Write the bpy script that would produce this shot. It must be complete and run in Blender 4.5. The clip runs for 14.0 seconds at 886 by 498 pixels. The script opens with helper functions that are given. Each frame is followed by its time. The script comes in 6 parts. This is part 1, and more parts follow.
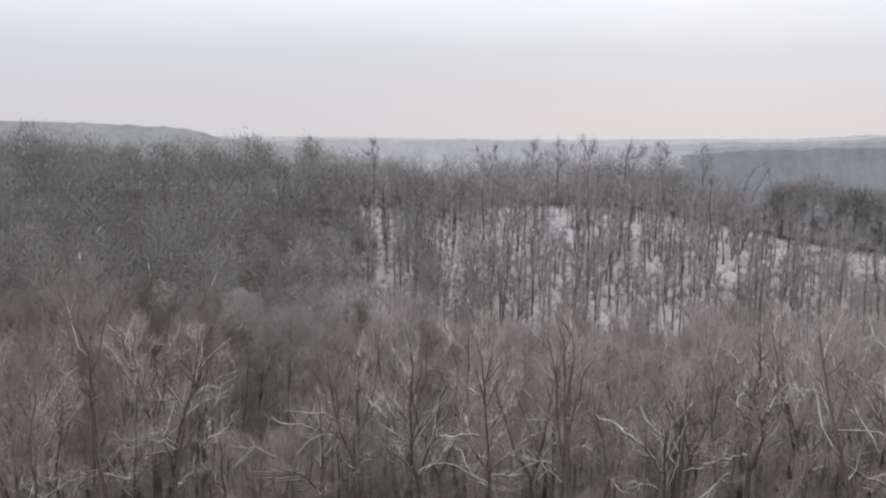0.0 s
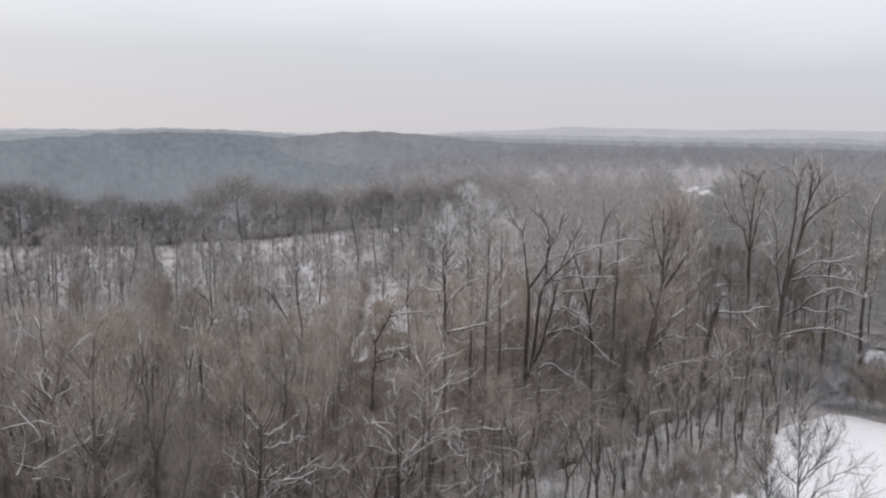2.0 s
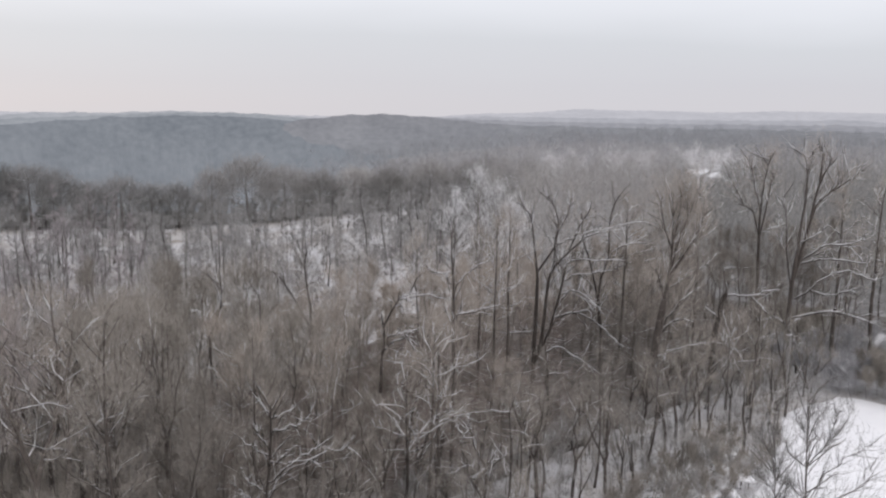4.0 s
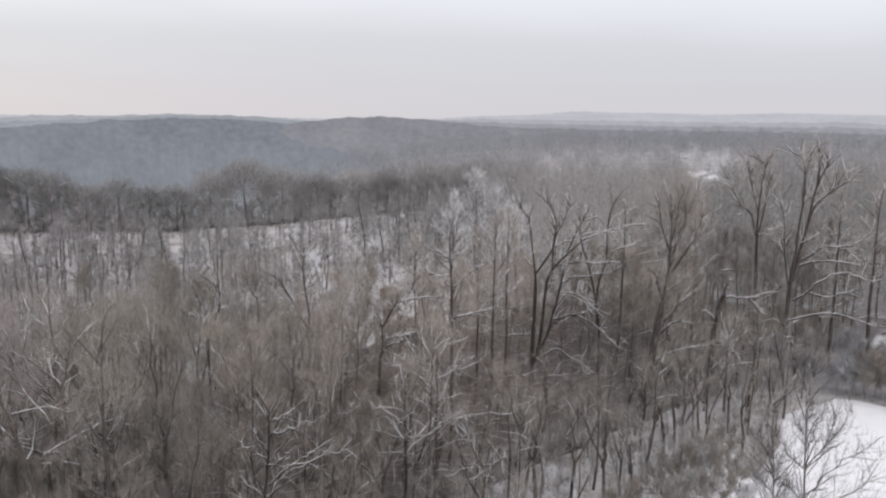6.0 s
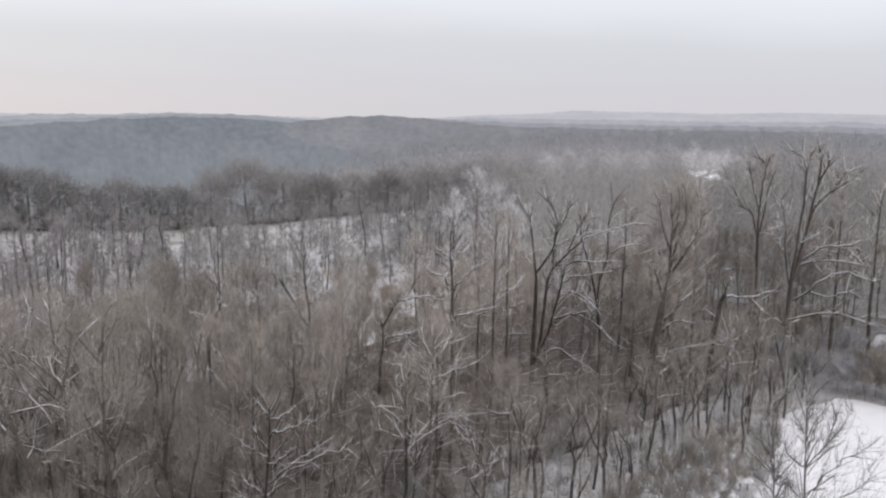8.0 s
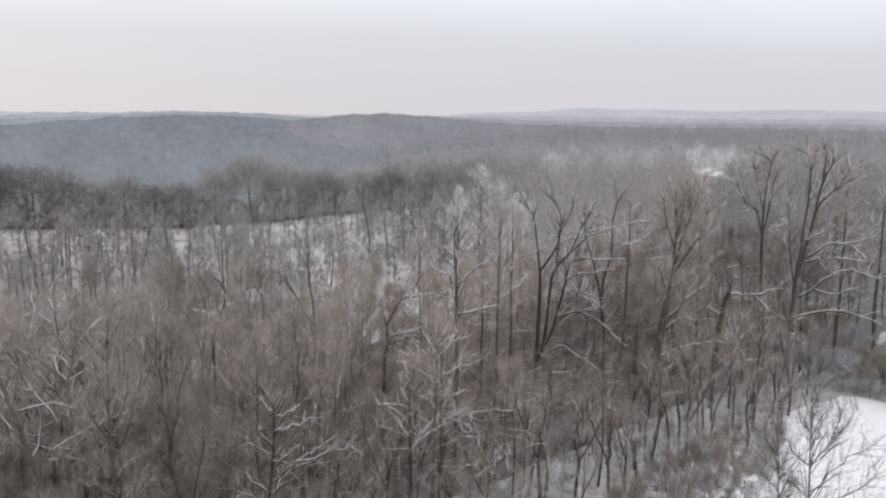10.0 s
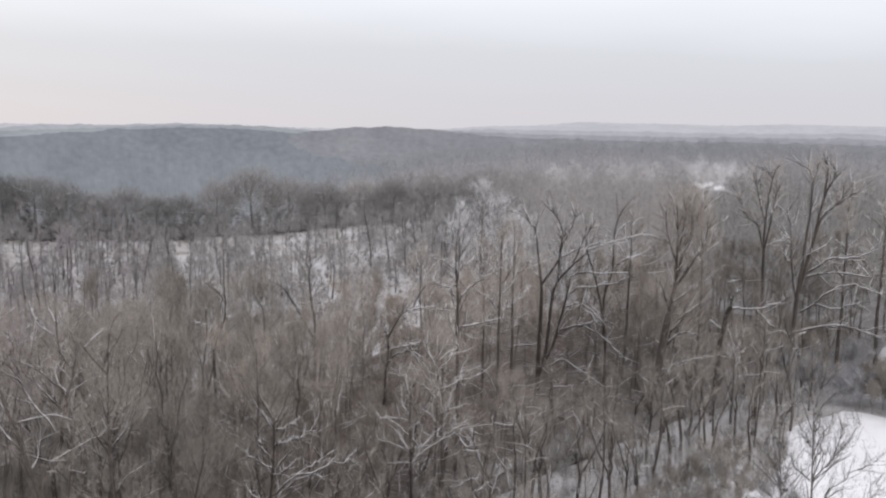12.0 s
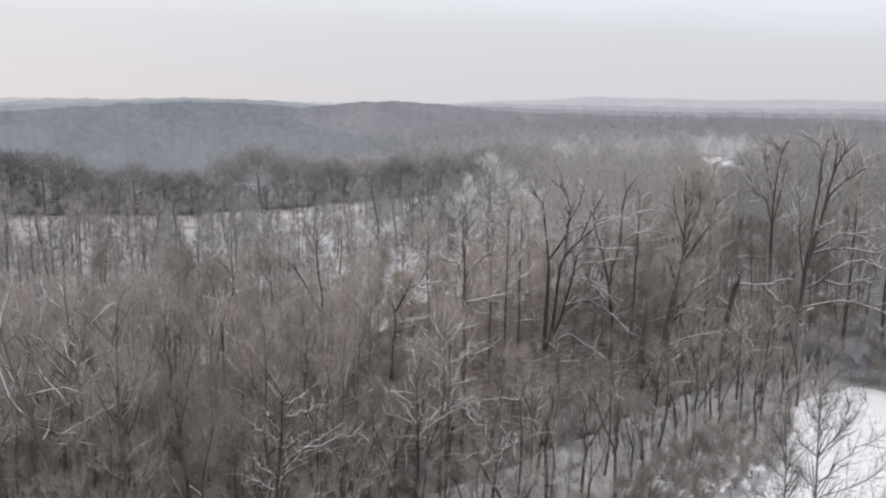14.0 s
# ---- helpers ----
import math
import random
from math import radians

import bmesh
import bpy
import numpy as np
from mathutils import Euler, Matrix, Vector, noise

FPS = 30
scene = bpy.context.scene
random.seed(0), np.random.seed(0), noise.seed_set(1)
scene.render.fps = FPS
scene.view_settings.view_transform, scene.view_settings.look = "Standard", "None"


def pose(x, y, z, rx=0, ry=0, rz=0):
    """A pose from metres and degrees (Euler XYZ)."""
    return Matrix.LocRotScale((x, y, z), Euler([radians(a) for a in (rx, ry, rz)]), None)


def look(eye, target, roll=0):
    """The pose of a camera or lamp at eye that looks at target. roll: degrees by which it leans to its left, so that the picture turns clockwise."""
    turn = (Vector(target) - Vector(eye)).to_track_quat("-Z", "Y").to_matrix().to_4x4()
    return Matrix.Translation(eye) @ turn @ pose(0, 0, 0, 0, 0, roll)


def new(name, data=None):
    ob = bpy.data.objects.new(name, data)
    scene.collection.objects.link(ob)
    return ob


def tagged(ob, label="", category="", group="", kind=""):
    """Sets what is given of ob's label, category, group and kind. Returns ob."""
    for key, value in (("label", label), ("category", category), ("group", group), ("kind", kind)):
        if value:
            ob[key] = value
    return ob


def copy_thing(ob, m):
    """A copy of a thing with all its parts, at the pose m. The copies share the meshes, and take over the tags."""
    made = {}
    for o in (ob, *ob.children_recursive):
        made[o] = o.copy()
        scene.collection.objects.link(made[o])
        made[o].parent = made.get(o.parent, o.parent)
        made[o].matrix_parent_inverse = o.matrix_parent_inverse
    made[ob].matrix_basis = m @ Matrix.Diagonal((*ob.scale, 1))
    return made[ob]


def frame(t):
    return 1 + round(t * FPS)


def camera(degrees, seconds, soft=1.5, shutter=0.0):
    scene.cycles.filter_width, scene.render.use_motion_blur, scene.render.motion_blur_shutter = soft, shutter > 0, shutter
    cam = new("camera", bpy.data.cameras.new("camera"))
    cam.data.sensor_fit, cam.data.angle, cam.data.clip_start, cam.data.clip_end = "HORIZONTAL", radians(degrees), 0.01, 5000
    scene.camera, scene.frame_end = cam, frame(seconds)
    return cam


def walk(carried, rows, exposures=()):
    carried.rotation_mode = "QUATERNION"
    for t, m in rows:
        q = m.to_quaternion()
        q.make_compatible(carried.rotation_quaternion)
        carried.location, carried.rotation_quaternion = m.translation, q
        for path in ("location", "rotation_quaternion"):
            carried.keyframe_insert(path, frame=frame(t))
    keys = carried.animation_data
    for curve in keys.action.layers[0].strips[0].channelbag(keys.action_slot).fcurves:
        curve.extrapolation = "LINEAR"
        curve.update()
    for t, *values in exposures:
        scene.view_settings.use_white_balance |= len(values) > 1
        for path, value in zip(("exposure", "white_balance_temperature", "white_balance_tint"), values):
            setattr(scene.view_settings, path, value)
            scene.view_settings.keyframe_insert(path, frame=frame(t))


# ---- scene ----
EYE = 26.0
cam = camera(53.24, 14.0, soft=2.3, shutter=0.08)
walk(cam, [
    (0, pose(0, 0, EYE, 81.71, -0.94, -2.42)),
    (0.2, pose(0, 0, EYE, 83.54, -1.10, -2.68)),
    (0.3, pose(0, 0, EYE, 82.83, -1.01, -2.58)),
    (0.5, pose(0, 0, EYE, 81.82, -1.01, -2.41)),
    (0.7, pose(0, 0, EYE, 80.95, -0.84, -2.11)),
    (1, pose(0, 0, EYE, 80.80, -0.89, -2.40)),
    (1.1, pose(0, 0, EYE, 80.65, -0.74, -2.68)),
    (1.2, pose(0, 0, EYE, 80.20, -1.00, -7.50)),
    (1.3, pose(0, 0, EYE, 80.60, -1.40, -17.40)),
    (1.4, pose(0, 0, EYE, 81.38, -2.00, -28.46)),
    (1.5, pose(0, 0, EYE, 81.89, -2.20, -34.72)),
    (1.6, pose(0, 0, EYE, 81.76, -1.40, -42.30)),
    (1.7, pose(0, 0, EYE, 81.86, -1.20, -49.20)),
    (1.8, pose(0, 0, EYE, 81.88, -0.93, -55.01)),
    (2, pose(0, 0, EYE, 82.21, -0.98, -54.94)),
    (2.2, pose(0, 0, EYE, 81.13, -0.95, -54.40)),
    (2.5, pose(0, 0, EYE, 81.09, -1.21, -54.36)),
    (2.7, pose(0, 0, EYE, 81.96, -1.22, -54.26)),
    (3, pose(0, 0, EYE, 81.42, -1.34, -54.43)),
    (3.2, pose(0, 0, EYE, 81.05, -0.90, -54.42)),
    (5.3, pose(0, 0, EYE, 81.21, -0.86, -54.36)),
    (5.5, pose(0, 0, EYE, 81.16, -0.86, -54.37)),
    (5.7, pose(0, 0, EYE, 81.99, -0.94, -54.43)),
    (6, pose(0, 0, EYE, 81.26, -0.81, -54.53)),
    (6.2, pose(0, 0, EYE, 80.46, -0.87, -54.58)),
    (6.5, pose(0, 0, EYE, 82.45, -1.06, -54.69)),
    (6.8, pose(0, 0, EYE, 81.76, -1.00, -54.21)),
    (7, pose(0, 0, EYE, 79.91, -0.89, -54.43)),
    (7.2, pose(0, 0, EYE, 79.07, -1.10, -54.34)),
    (7.5, pose(0, 0, EYE, 80.23, -0.96, -54.37)),
    (7.8, pose(0, 0, EYE, 80.63, -1.05, -54.41)),
    (8, pose(0, 0, EYE, 81.20, -0.87, -54.48)),
    (8.2, pose(0, 0, EYE, 82.03, -0.82, -54.43)),
    (10.3, pose(0, 0, EYE, 80.70, -0.91, -54.17)),
    (10.5, pose(0, 0, EYE, 80.53, -1.11, -54.03)),
    (10.8, pose(0, 0, EYE, 79.68, -1.08, -54.08)),
    (11, pose(0, 0, EYE, 78.27, -1.09, -53.97)),
    (11.2, pose(0, 0, EYE, 78.62, -1.18, -53.88)),
    (11.5, pose(0, 0, EYE, 77.27, -1.00, -54.24)),
    (11.8, pose(0, 0, EYE, 79.30, -1.16, -54.14)),
    (12, pose(0, 0, EYE, 81.90, -0.98, -54.11)),
    (12.2, pose(0, 0, EYE, 80.81, -0.56, -54.42)),
    (12.5, pose(0, 0, EYE, 81.95, -1.10, -54.16)),
    (12.8, pose(0, 0, EYE, 81.02, -0.81, -54.32)),
    (13, pose(0, 0, EYE, 81.64, -0.93, -54.28)),
    (13.2, pose(0, 0, EYE, 79.72, -0.83, -54.37)),
    (13.5, pose(0, 0, EYE, 78.38, -1.11, -54.06)),
    (13.8, pose(0, 0, EYE, 80.67, -0.89, -53.94)),
    (14, pose(0, 0, EYE, 80.28, -1.02, -53.63)),
], exposures=[(0, 0.05, 6500, 13), (1.0, 0.05, 6500, 13), (2.0, -0.04, 6500, 13), (2.6, -0.03, 6500, 13), (3.2, 0.03, 6500, 13),
                (8.2, 0.04, 6500, 13), (10.3, 0.09, 6500, 13), (14, 0.09, 6500, 13)])

# ---- world, sun ----
world = bpy.data.worlds.new("world")
scene.world = world
world.use_nodes = True
wt = world.node_tree
wt.nodes.clear()
w_out = wt.nodes.new("ShaderNodeOutputWorld")
w_bg = wt.nodes.new("ShaderNodeBackground")
w_sky = wt.nodes.new("ShaderNodeTexSky")
w_sky.sky_type = "NISHITA"
w_sky.sun_disc = False
w_sky.sun_elevation = radians(24)
w_sky.sun_rotation = radians(20)
w_geo = wt.nodes.new("ShaderNodeTexCoord")
w_sep = wt.nodes.new("ShaderNodeSeparateXYZ")
w_noise = wt.nodes.new("ShaderNodeTexNoise")
w_noise.inputs["Scale"].default_value = 2.2
w_noise.inputs["Detail"].default_value = 3
w_map = wt.nodes.new("ShaderNodeMapping")
w_map.inputs["Scale"].default_value = (1, 1, 5)
w_ramp = wt.nodes.new("ShaderNodeValToRGB")
el = w_ramp.color_ramp.elements
el[0].position, el[0].color = 0.0, (0.556, 0.558, 0.586, 1)
el[1].position, el[1].color = 0.9, (0.95, 0.97, 1.0, 1)
e2 = el.new(0.03)
e2.color = (0.552, 0.562, 0.595, 1)
e3 = el.new(0.075)
e3.color = (0.575, 0.60, 0.63, 1)
e4 = el.new(0.135)
e4.color = (0.75, 0.78, 0.82, 1)
e5 = el.new(0.25)
e5.color = (0.81, 0.84, 0.89, 1)
w_add = wt.nodes.new("ShaderNodeMath")
w_add.operation = "MULTIPLY_ADD"
w_add.inputs[1].default_value = 0.05
w_sub = wt.nodes.new("ShaderNodeMath")
w_sub.operation = "SUBTRACT"
w_sub.inputs[1].default_value = 0.025
w_skymix = wt.nodes.new("ShaderNodeMix")
w_skymix.data_type = "RGBA"
w_skymix.inputs["Factor"].default_value = 0.003
wt.links.new(w_geo.outputs["Generated"], w_map.inputs["Vector"])
wt.links.new(w_map.outputs["Vector"], w_noise.inputs["Vector"])
wt.links.new(w_geo.outputs["Generated"], w_sep.inputs[0])
wt.links.new(w_noise.outputs["Fac"], w_add.inputs[0])
wt.links.new(w_sep.outputs["Z"], w_add.inputs[2])
wt.links.new(w_add.outputs[0], w_sub.inputs[0])
wt.links.new(w_sub.outputs[0], w_ramp.inputs["Fac"])
wt.links.new(w_ramp.outputs["Color"], w_skymix.inputs["A"])
wt.links.new(w_sky.outputs["Color"], w_skymix.inputs["B"])
wt.links.new(w_skymix.outputs["Result"], w_bg.inputs["Color"])
wt.links.new(w_bg.outputs[0], w_out.inputs["Surface"])
w_bg.inputs["Strength"].default_value = 1.1

sun = new("sun", bpy.data.lights.new("sun", "SUN"))
sun.data.energy = 0.6
sun.data.angle = radians(40)
sun.data.color = (1.0, 0.96, 0.92)
sun.matrix_world = look((-30, -60, 45), (0, 0, 0))


# ---- materials ----
def material(name):
    m = bpy.data.materials.new(name)
    m.use_nodes = True
    nt = m.node_tree
    return m, nt, nt.nodes["Principled BSDF"]


def noise_node(nt, scale, detail=4.0, rough=0.6, coord="Object"):
    tc = nt.nodes.new("ShaderNodeTexCoord")
    nz = nt.nodes.new("ShaderNodeTexNoise")
    nz.inputs["Scale"].default_value = scale
    nz.inputs["Detail"].default_value = detail
    nz.inputs["Roughness"].default_value = rough
    nt.links.new(tc.outputs[coord], nz.inputs["Vector"])
    return nz


def ramp_node(nt, source, stops):
    r = nt.nodes.new("ShaderNodeValToRGB")
    e = r.color_ramp.elements
    e[0].position, e[0].color = stops[0][0], (*stops[0][1], 1)
    e[1].position, e[1].color = stops[-1][0], (*stops[-1][1], 1)
    for p, c in stops[1:-1]:
        k = e.new(p)
        k.color = (*c, 1)
    nt.links.new(source, r.inputs["Fac"])
    return r


def wood_material(name, dark, light, frost, lo, hi, scale=3.0, spread=0.4):
    """Bark or twigs, with rime and snow lying on what faces up; lo and hi: the slant at which it begins and is full."""
    m, nt, b = material(name)
    nz = noise_node(nt, scale)
    bark = ramp_node(nt, nz.outputs["Fac"], [(0.3, dark), (0.7, light)])
    oi = nt.nodes.new("ShaderNodeObjectInfo")
    isl = nt.nodes.new("ShaderNodeNewGeometry")
    hue = nt.nodes.new("ShaderNodeHueSaturation")
    vary = nt.nodes.new("ShaderNodeMath")
    vary.operation = "ADD"
    nt.links.new(oi.outputs["Random"], vary.inputs[0])
    soft = noise_node(nt, 0.16, 2.0)
    nt.links.new(soft.outputs["Fac"], vary.inputs[1])
    rng = nt.nodes.new("ShaderNodeMapRange")
    rng.inputs["From Min"].default_value = 0.3
    rng.inputs["From Max"].default_value = 1.7
    rng.inputs["To Min"].default_value = 1 - spread
    rng.inputs["To Max"].default_value = 1 + spread
    nt.links.new(vary.outputs[0], rng.inputs["Value"])
    nt.links.new(rng.outputs[0], hue.inputs["Value"])
    nt.links.new(bark.outputs["Color"], hue.inputs["Color"])
    sep = nt.nodes.new("ShaderNodeSeparateXYZ")
    nt.links.new(isl.outputs["Normal"], sep.inputs[0])
    up = nt.nodes.new("ShaderNodeMapRange")
    up.interpolation_type = "SMOOTHSTEP"
    up.inputs["From Min"].default_value = lo
    up.inputs["From Max"].default_value = hi
    nt.links.new(sep.outputs["Z"], up.inputs["Value"])
    patchy = noise_node(nt, 1.3, 2.0)
    pr = nt.nodes.new("ShaderNodeMapRange")
    pr.inputs["From Min"].default_value = 0.35
    pr.inputs["From Max"].default_value = 0.6
    pr.inputs["To Min"].default_value = 0.35
    nt.links.new(patchy.outputs["Fac"], pr.inputs["Value"])
    mul = nt.nodes.new("ShaderNodeMath")
    mul.operation = "MULTIPLY"
    nt.links.new(up.outputs[0], mul.inputs[0])
    nt.links.new(pr.outputs[0], mul.inputs[1])
    mx = nt.nodes.new("ShaderNodeMix")
    mx.data_type = "RGBA"
    mx.inputs["B"].default_value = (*frost, 1)
    nt.links.new(mul.outputs[0], mx.inputs["Factor"])
    nt.links.new(hue.outputs["Color"], mx.inputs["A"])
    nt.links.new(mx.outputs["Result"], b.inputs["Base Color"])
    b.inputs["Roughness"].default_value = 0.9
    b.inputs["Specular IOR Level"].default_value = 0.2
    return m


FROST = (0.72, 0.715, 0.71)
M_BARK = wood_material("bark", (0.062, 0.053, 0.047), (0.125, 0.107, 0.095), FROST, 0.5, 0.9)
M_BARK_DARK = wood_material("dark_bark", (0.044, 0.037, 0.033), (0.1, 0.084, 0.075), FROST, 0.6, 1.0)
M_BARK_PALE = wood_material("pale_bark", (0.15, 0.13, 0.116), (0.27, 0.238, 0.213), FROST, 0.5, 0.95)
M_BARK_GREY = wood_material("grey_bark", (0.08, 0.07, 0.062), (0.19, 0.17, 0.155), FROST, 0.4, 0.85)
M_TWIG = wood_material("twigs", (0.290, 0.252, 0.220), (0.475, 0.420, 0.373), FROST, 0.5, 2.3, 3.0, 0.25)
M_TWIG_BROWN = wood_material("brown_twigs", (0.205, 0.183, 0.161), (0.355, 0.321, 0.286), FROST, 0.5, 2.3, 3.0, 0.25)
M_TWIG_GREY = wood_material("grey_twigs", (0.280, 0.266, 0.256), (0.435, 0.417, 0.403), FROST, 0.5, 2.3, 3.0, 0.36)
M_TWIG_RIME = wood_material("rimed_twigs", (0.47, 0.455, 0.46), (0.66, 0.645, 0.65), FROST, -0.1, 0.8)
M_TWIG_DARK = wood_material("dark_twigs", (0.175, 0.171, 0.166), (0.275, 0.268, 0.259), FROST, 0.5, 2.3, 1.0, 0.36)
M_TWIG_UMBER = wood_material("umber_twigs", (0.155, 0.137, 0.120), (0.270, 0.241, 0.214), FROST, 0.5, 2.3, 3.0, 0.25)
M_TWIG_RUSSET = wood_material("russet_twigs", (0.185, 0.148, 0.13), (0.32, 0.262, 0.235), FROST, 0.5, 2.3, 3.0, 0.25)
M_TWIG_ROSE = wood_material("reddish_twigs", (0.262, 0.232, 0.226), (0.405, 0.362, 0.352), FROST, 0.5, 2.3, 3.0, 0.25)
M_TWIG_MIST = wood_material("mist_grey_twigs", (0.220, 0.213, 0.209), (0.335, 0.325, 0.320), FROST, 0.5, 2.3, 1.0, 0.36)
M_TWIG_MAUVE = wood_material("mauve_grey_twigs", (0.222, 0.202, 0.205), (0.335, 0.308, 0.312), FROST, 0.5, 2.3, 1.0, 0.3)
# Distance haze is mixed into these two base colours; the second is rimed as well.
M_TWIG_HAZY = wood_material("haze_tinted_twigs", (0.260, 0.266, 0.277), (0.385, 0.392, 0.405), FROST, 0.5, 2.3, 0.3, 0.12)
M_TWIG_FAR = wood_material("rimed_and_hazed_twigs", (0.33, 0.321, 0.33), (0.47, 0.46, 0.468), FROST, 0.4, 1.4, 0.4, 0.15)


def snow_material():
    m, nt, b = material("snow")
    nz = noise_node(nt, 0.35, 6.0)
    c = ramp_node(nt, nz.outputs["Fac"], [(0.3, (0.80, 0.79, 0.81)), (0.7, (0.87, 0.86, 0.87))])
    nt.links.new(c.outputs["Color"], b.inputs["Base Color"])
    b.inputs["Roughness"].default_value = 0.75
    b.inputs["Specular IOR Level"].default_value = 0.25
    fine = noise_node(nt, 2.5, 5.0)
    bump = nt.nodes.new("ShaderNodeBump")
    bump.inputs["Strength"].default_value = 0.25
    bump.inputs["Distance"].default_value = 0.1
    nt.links.new(fine.outputs["Fac"], bump.inputs["Height"])
    nt.links.new(bump.outputs["Normal"], b.inputs["Normal"])
    return m


def ground_material():
    """Thin snow over leaf litter, brush and grass stalks."""
    m, nt, b = material("snowy_woodland_ground")
    big = noise_node(nt, 0.09, 3.0)
    small = noise_node(nt, 0.9, 6.0, 0.7)
    add = nt.nodes.new("ShaderNodeMath")
    add.operation = "ADD"
    half = nt.nodes.new("ShaderNodeMath")
    half.operation = "MULTIPLY"
    half.inputs[1].default_value = 0.5
    nt.links.new(big.outputs["Fac"], add.inputs[0])
    nt.links.new(small.outputs["Fac"], add.inputs[1])
    nt.links.new(add.outputs[0], half.inputs[0])
    c = ramp_node(nt, half.outputs[0], [(0.38, (0.20, 0.17, 0.145)), (0.45, (0.42, 0.39, 0.37)),
                                       (0.54, (0.55, 0.54, 0.55)), (0.7, (0.68, 0.67, 0.68))])
    nt.links.new(c.outputs["Color"], b.inputs["Base Color"])
    b.inputs["Roughness"].default_value = 0.85
    bump = nt.nodes.new("ShaderNodeBump")
    bump.inputs["Strength"].default_value = 0.5
    bump.inputs["Distance"].default_value = 0.15
    nt.links.new(small.outputs["Fac"], bump.inputs["Height"])
    nt.links.new(bump.outputs["Normal"], b.inputs["Normal"])
    return m


def hill_material(name, haze_colour, glow):
    """Far wooded hills across the valley; distance haze and foot mist are painted into a glow."""
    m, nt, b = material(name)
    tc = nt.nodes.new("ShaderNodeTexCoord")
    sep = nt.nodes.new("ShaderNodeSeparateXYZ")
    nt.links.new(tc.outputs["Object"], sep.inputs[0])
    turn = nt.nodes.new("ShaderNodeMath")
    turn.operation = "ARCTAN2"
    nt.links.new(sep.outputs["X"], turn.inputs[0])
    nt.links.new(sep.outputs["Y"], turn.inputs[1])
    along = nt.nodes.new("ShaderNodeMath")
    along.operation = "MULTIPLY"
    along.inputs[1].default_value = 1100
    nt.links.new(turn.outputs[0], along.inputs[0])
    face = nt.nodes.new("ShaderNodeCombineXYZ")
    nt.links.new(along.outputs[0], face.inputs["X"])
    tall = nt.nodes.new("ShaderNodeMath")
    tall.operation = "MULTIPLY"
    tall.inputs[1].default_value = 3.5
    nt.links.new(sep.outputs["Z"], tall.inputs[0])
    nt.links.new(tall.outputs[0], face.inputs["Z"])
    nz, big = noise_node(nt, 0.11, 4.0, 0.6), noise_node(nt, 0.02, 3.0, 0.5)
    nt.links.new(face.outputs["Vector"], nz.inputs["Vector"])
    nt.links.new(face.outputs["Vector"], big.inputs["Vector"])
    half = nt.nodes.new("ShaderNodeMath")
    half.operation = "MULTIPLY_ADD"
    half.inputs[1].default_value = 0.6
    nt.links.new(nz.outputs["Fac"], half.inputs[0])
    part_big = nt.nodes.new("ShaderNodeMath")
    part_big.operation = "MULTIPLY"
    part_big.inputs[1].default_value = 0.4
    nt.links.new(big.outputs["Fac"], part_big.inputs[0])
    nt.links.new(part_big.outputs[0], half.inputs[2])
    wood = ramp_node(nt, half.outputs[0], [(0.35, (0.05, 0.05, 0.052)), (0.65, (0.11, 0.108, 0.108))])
    c = ramp_node(nt, half.outputs[0], [(0.35, tuple(0.95 * k for k in haze_colour)), (0.65, tuple(1.05 * k for k in haze_colour))])
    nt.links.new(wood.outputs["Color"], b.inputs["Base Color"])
    # Mist at the feet is painted: emission grows paler as height drops.
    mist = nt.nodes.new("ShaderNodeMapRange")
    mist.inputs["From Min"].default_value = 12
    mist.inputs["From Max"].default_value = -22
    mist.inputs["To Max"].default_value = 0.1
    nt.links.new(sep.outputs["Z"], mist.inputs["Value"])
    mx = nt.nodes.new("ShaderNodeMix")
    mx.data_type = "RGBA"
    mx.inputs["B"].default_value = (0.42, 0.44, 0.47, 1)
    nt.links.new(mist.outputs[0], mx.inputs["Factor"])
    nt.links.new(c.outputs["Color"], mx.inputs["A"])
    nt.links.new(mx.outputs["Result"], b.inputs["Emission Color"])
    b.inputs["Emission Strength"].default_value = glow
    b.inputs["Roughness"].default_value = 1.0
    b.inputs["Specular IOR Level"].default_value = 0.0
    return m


M_SNOW = snow_material()
M_GROUND = ground_material()


# ---- mesh helpers ----
def mesh_of(name, verts, faces, mat, smooth=True):
    me = bpy.data.meshes.new(name)
    me.from_pydata(np.asarray(verts).tolist(), [], np.asarray(faces).tolist())
    if smooth:
        me.polygons.foreach_set("use_smooth", np.ones(len(me.polygons), dtype=bool))
    me.materials.append(mat)
    me.update()
    return me


def part(name, me, parent, label=""):
    ob = new(name, me)
    ob.parent = parent
    return tagged(ob, label)


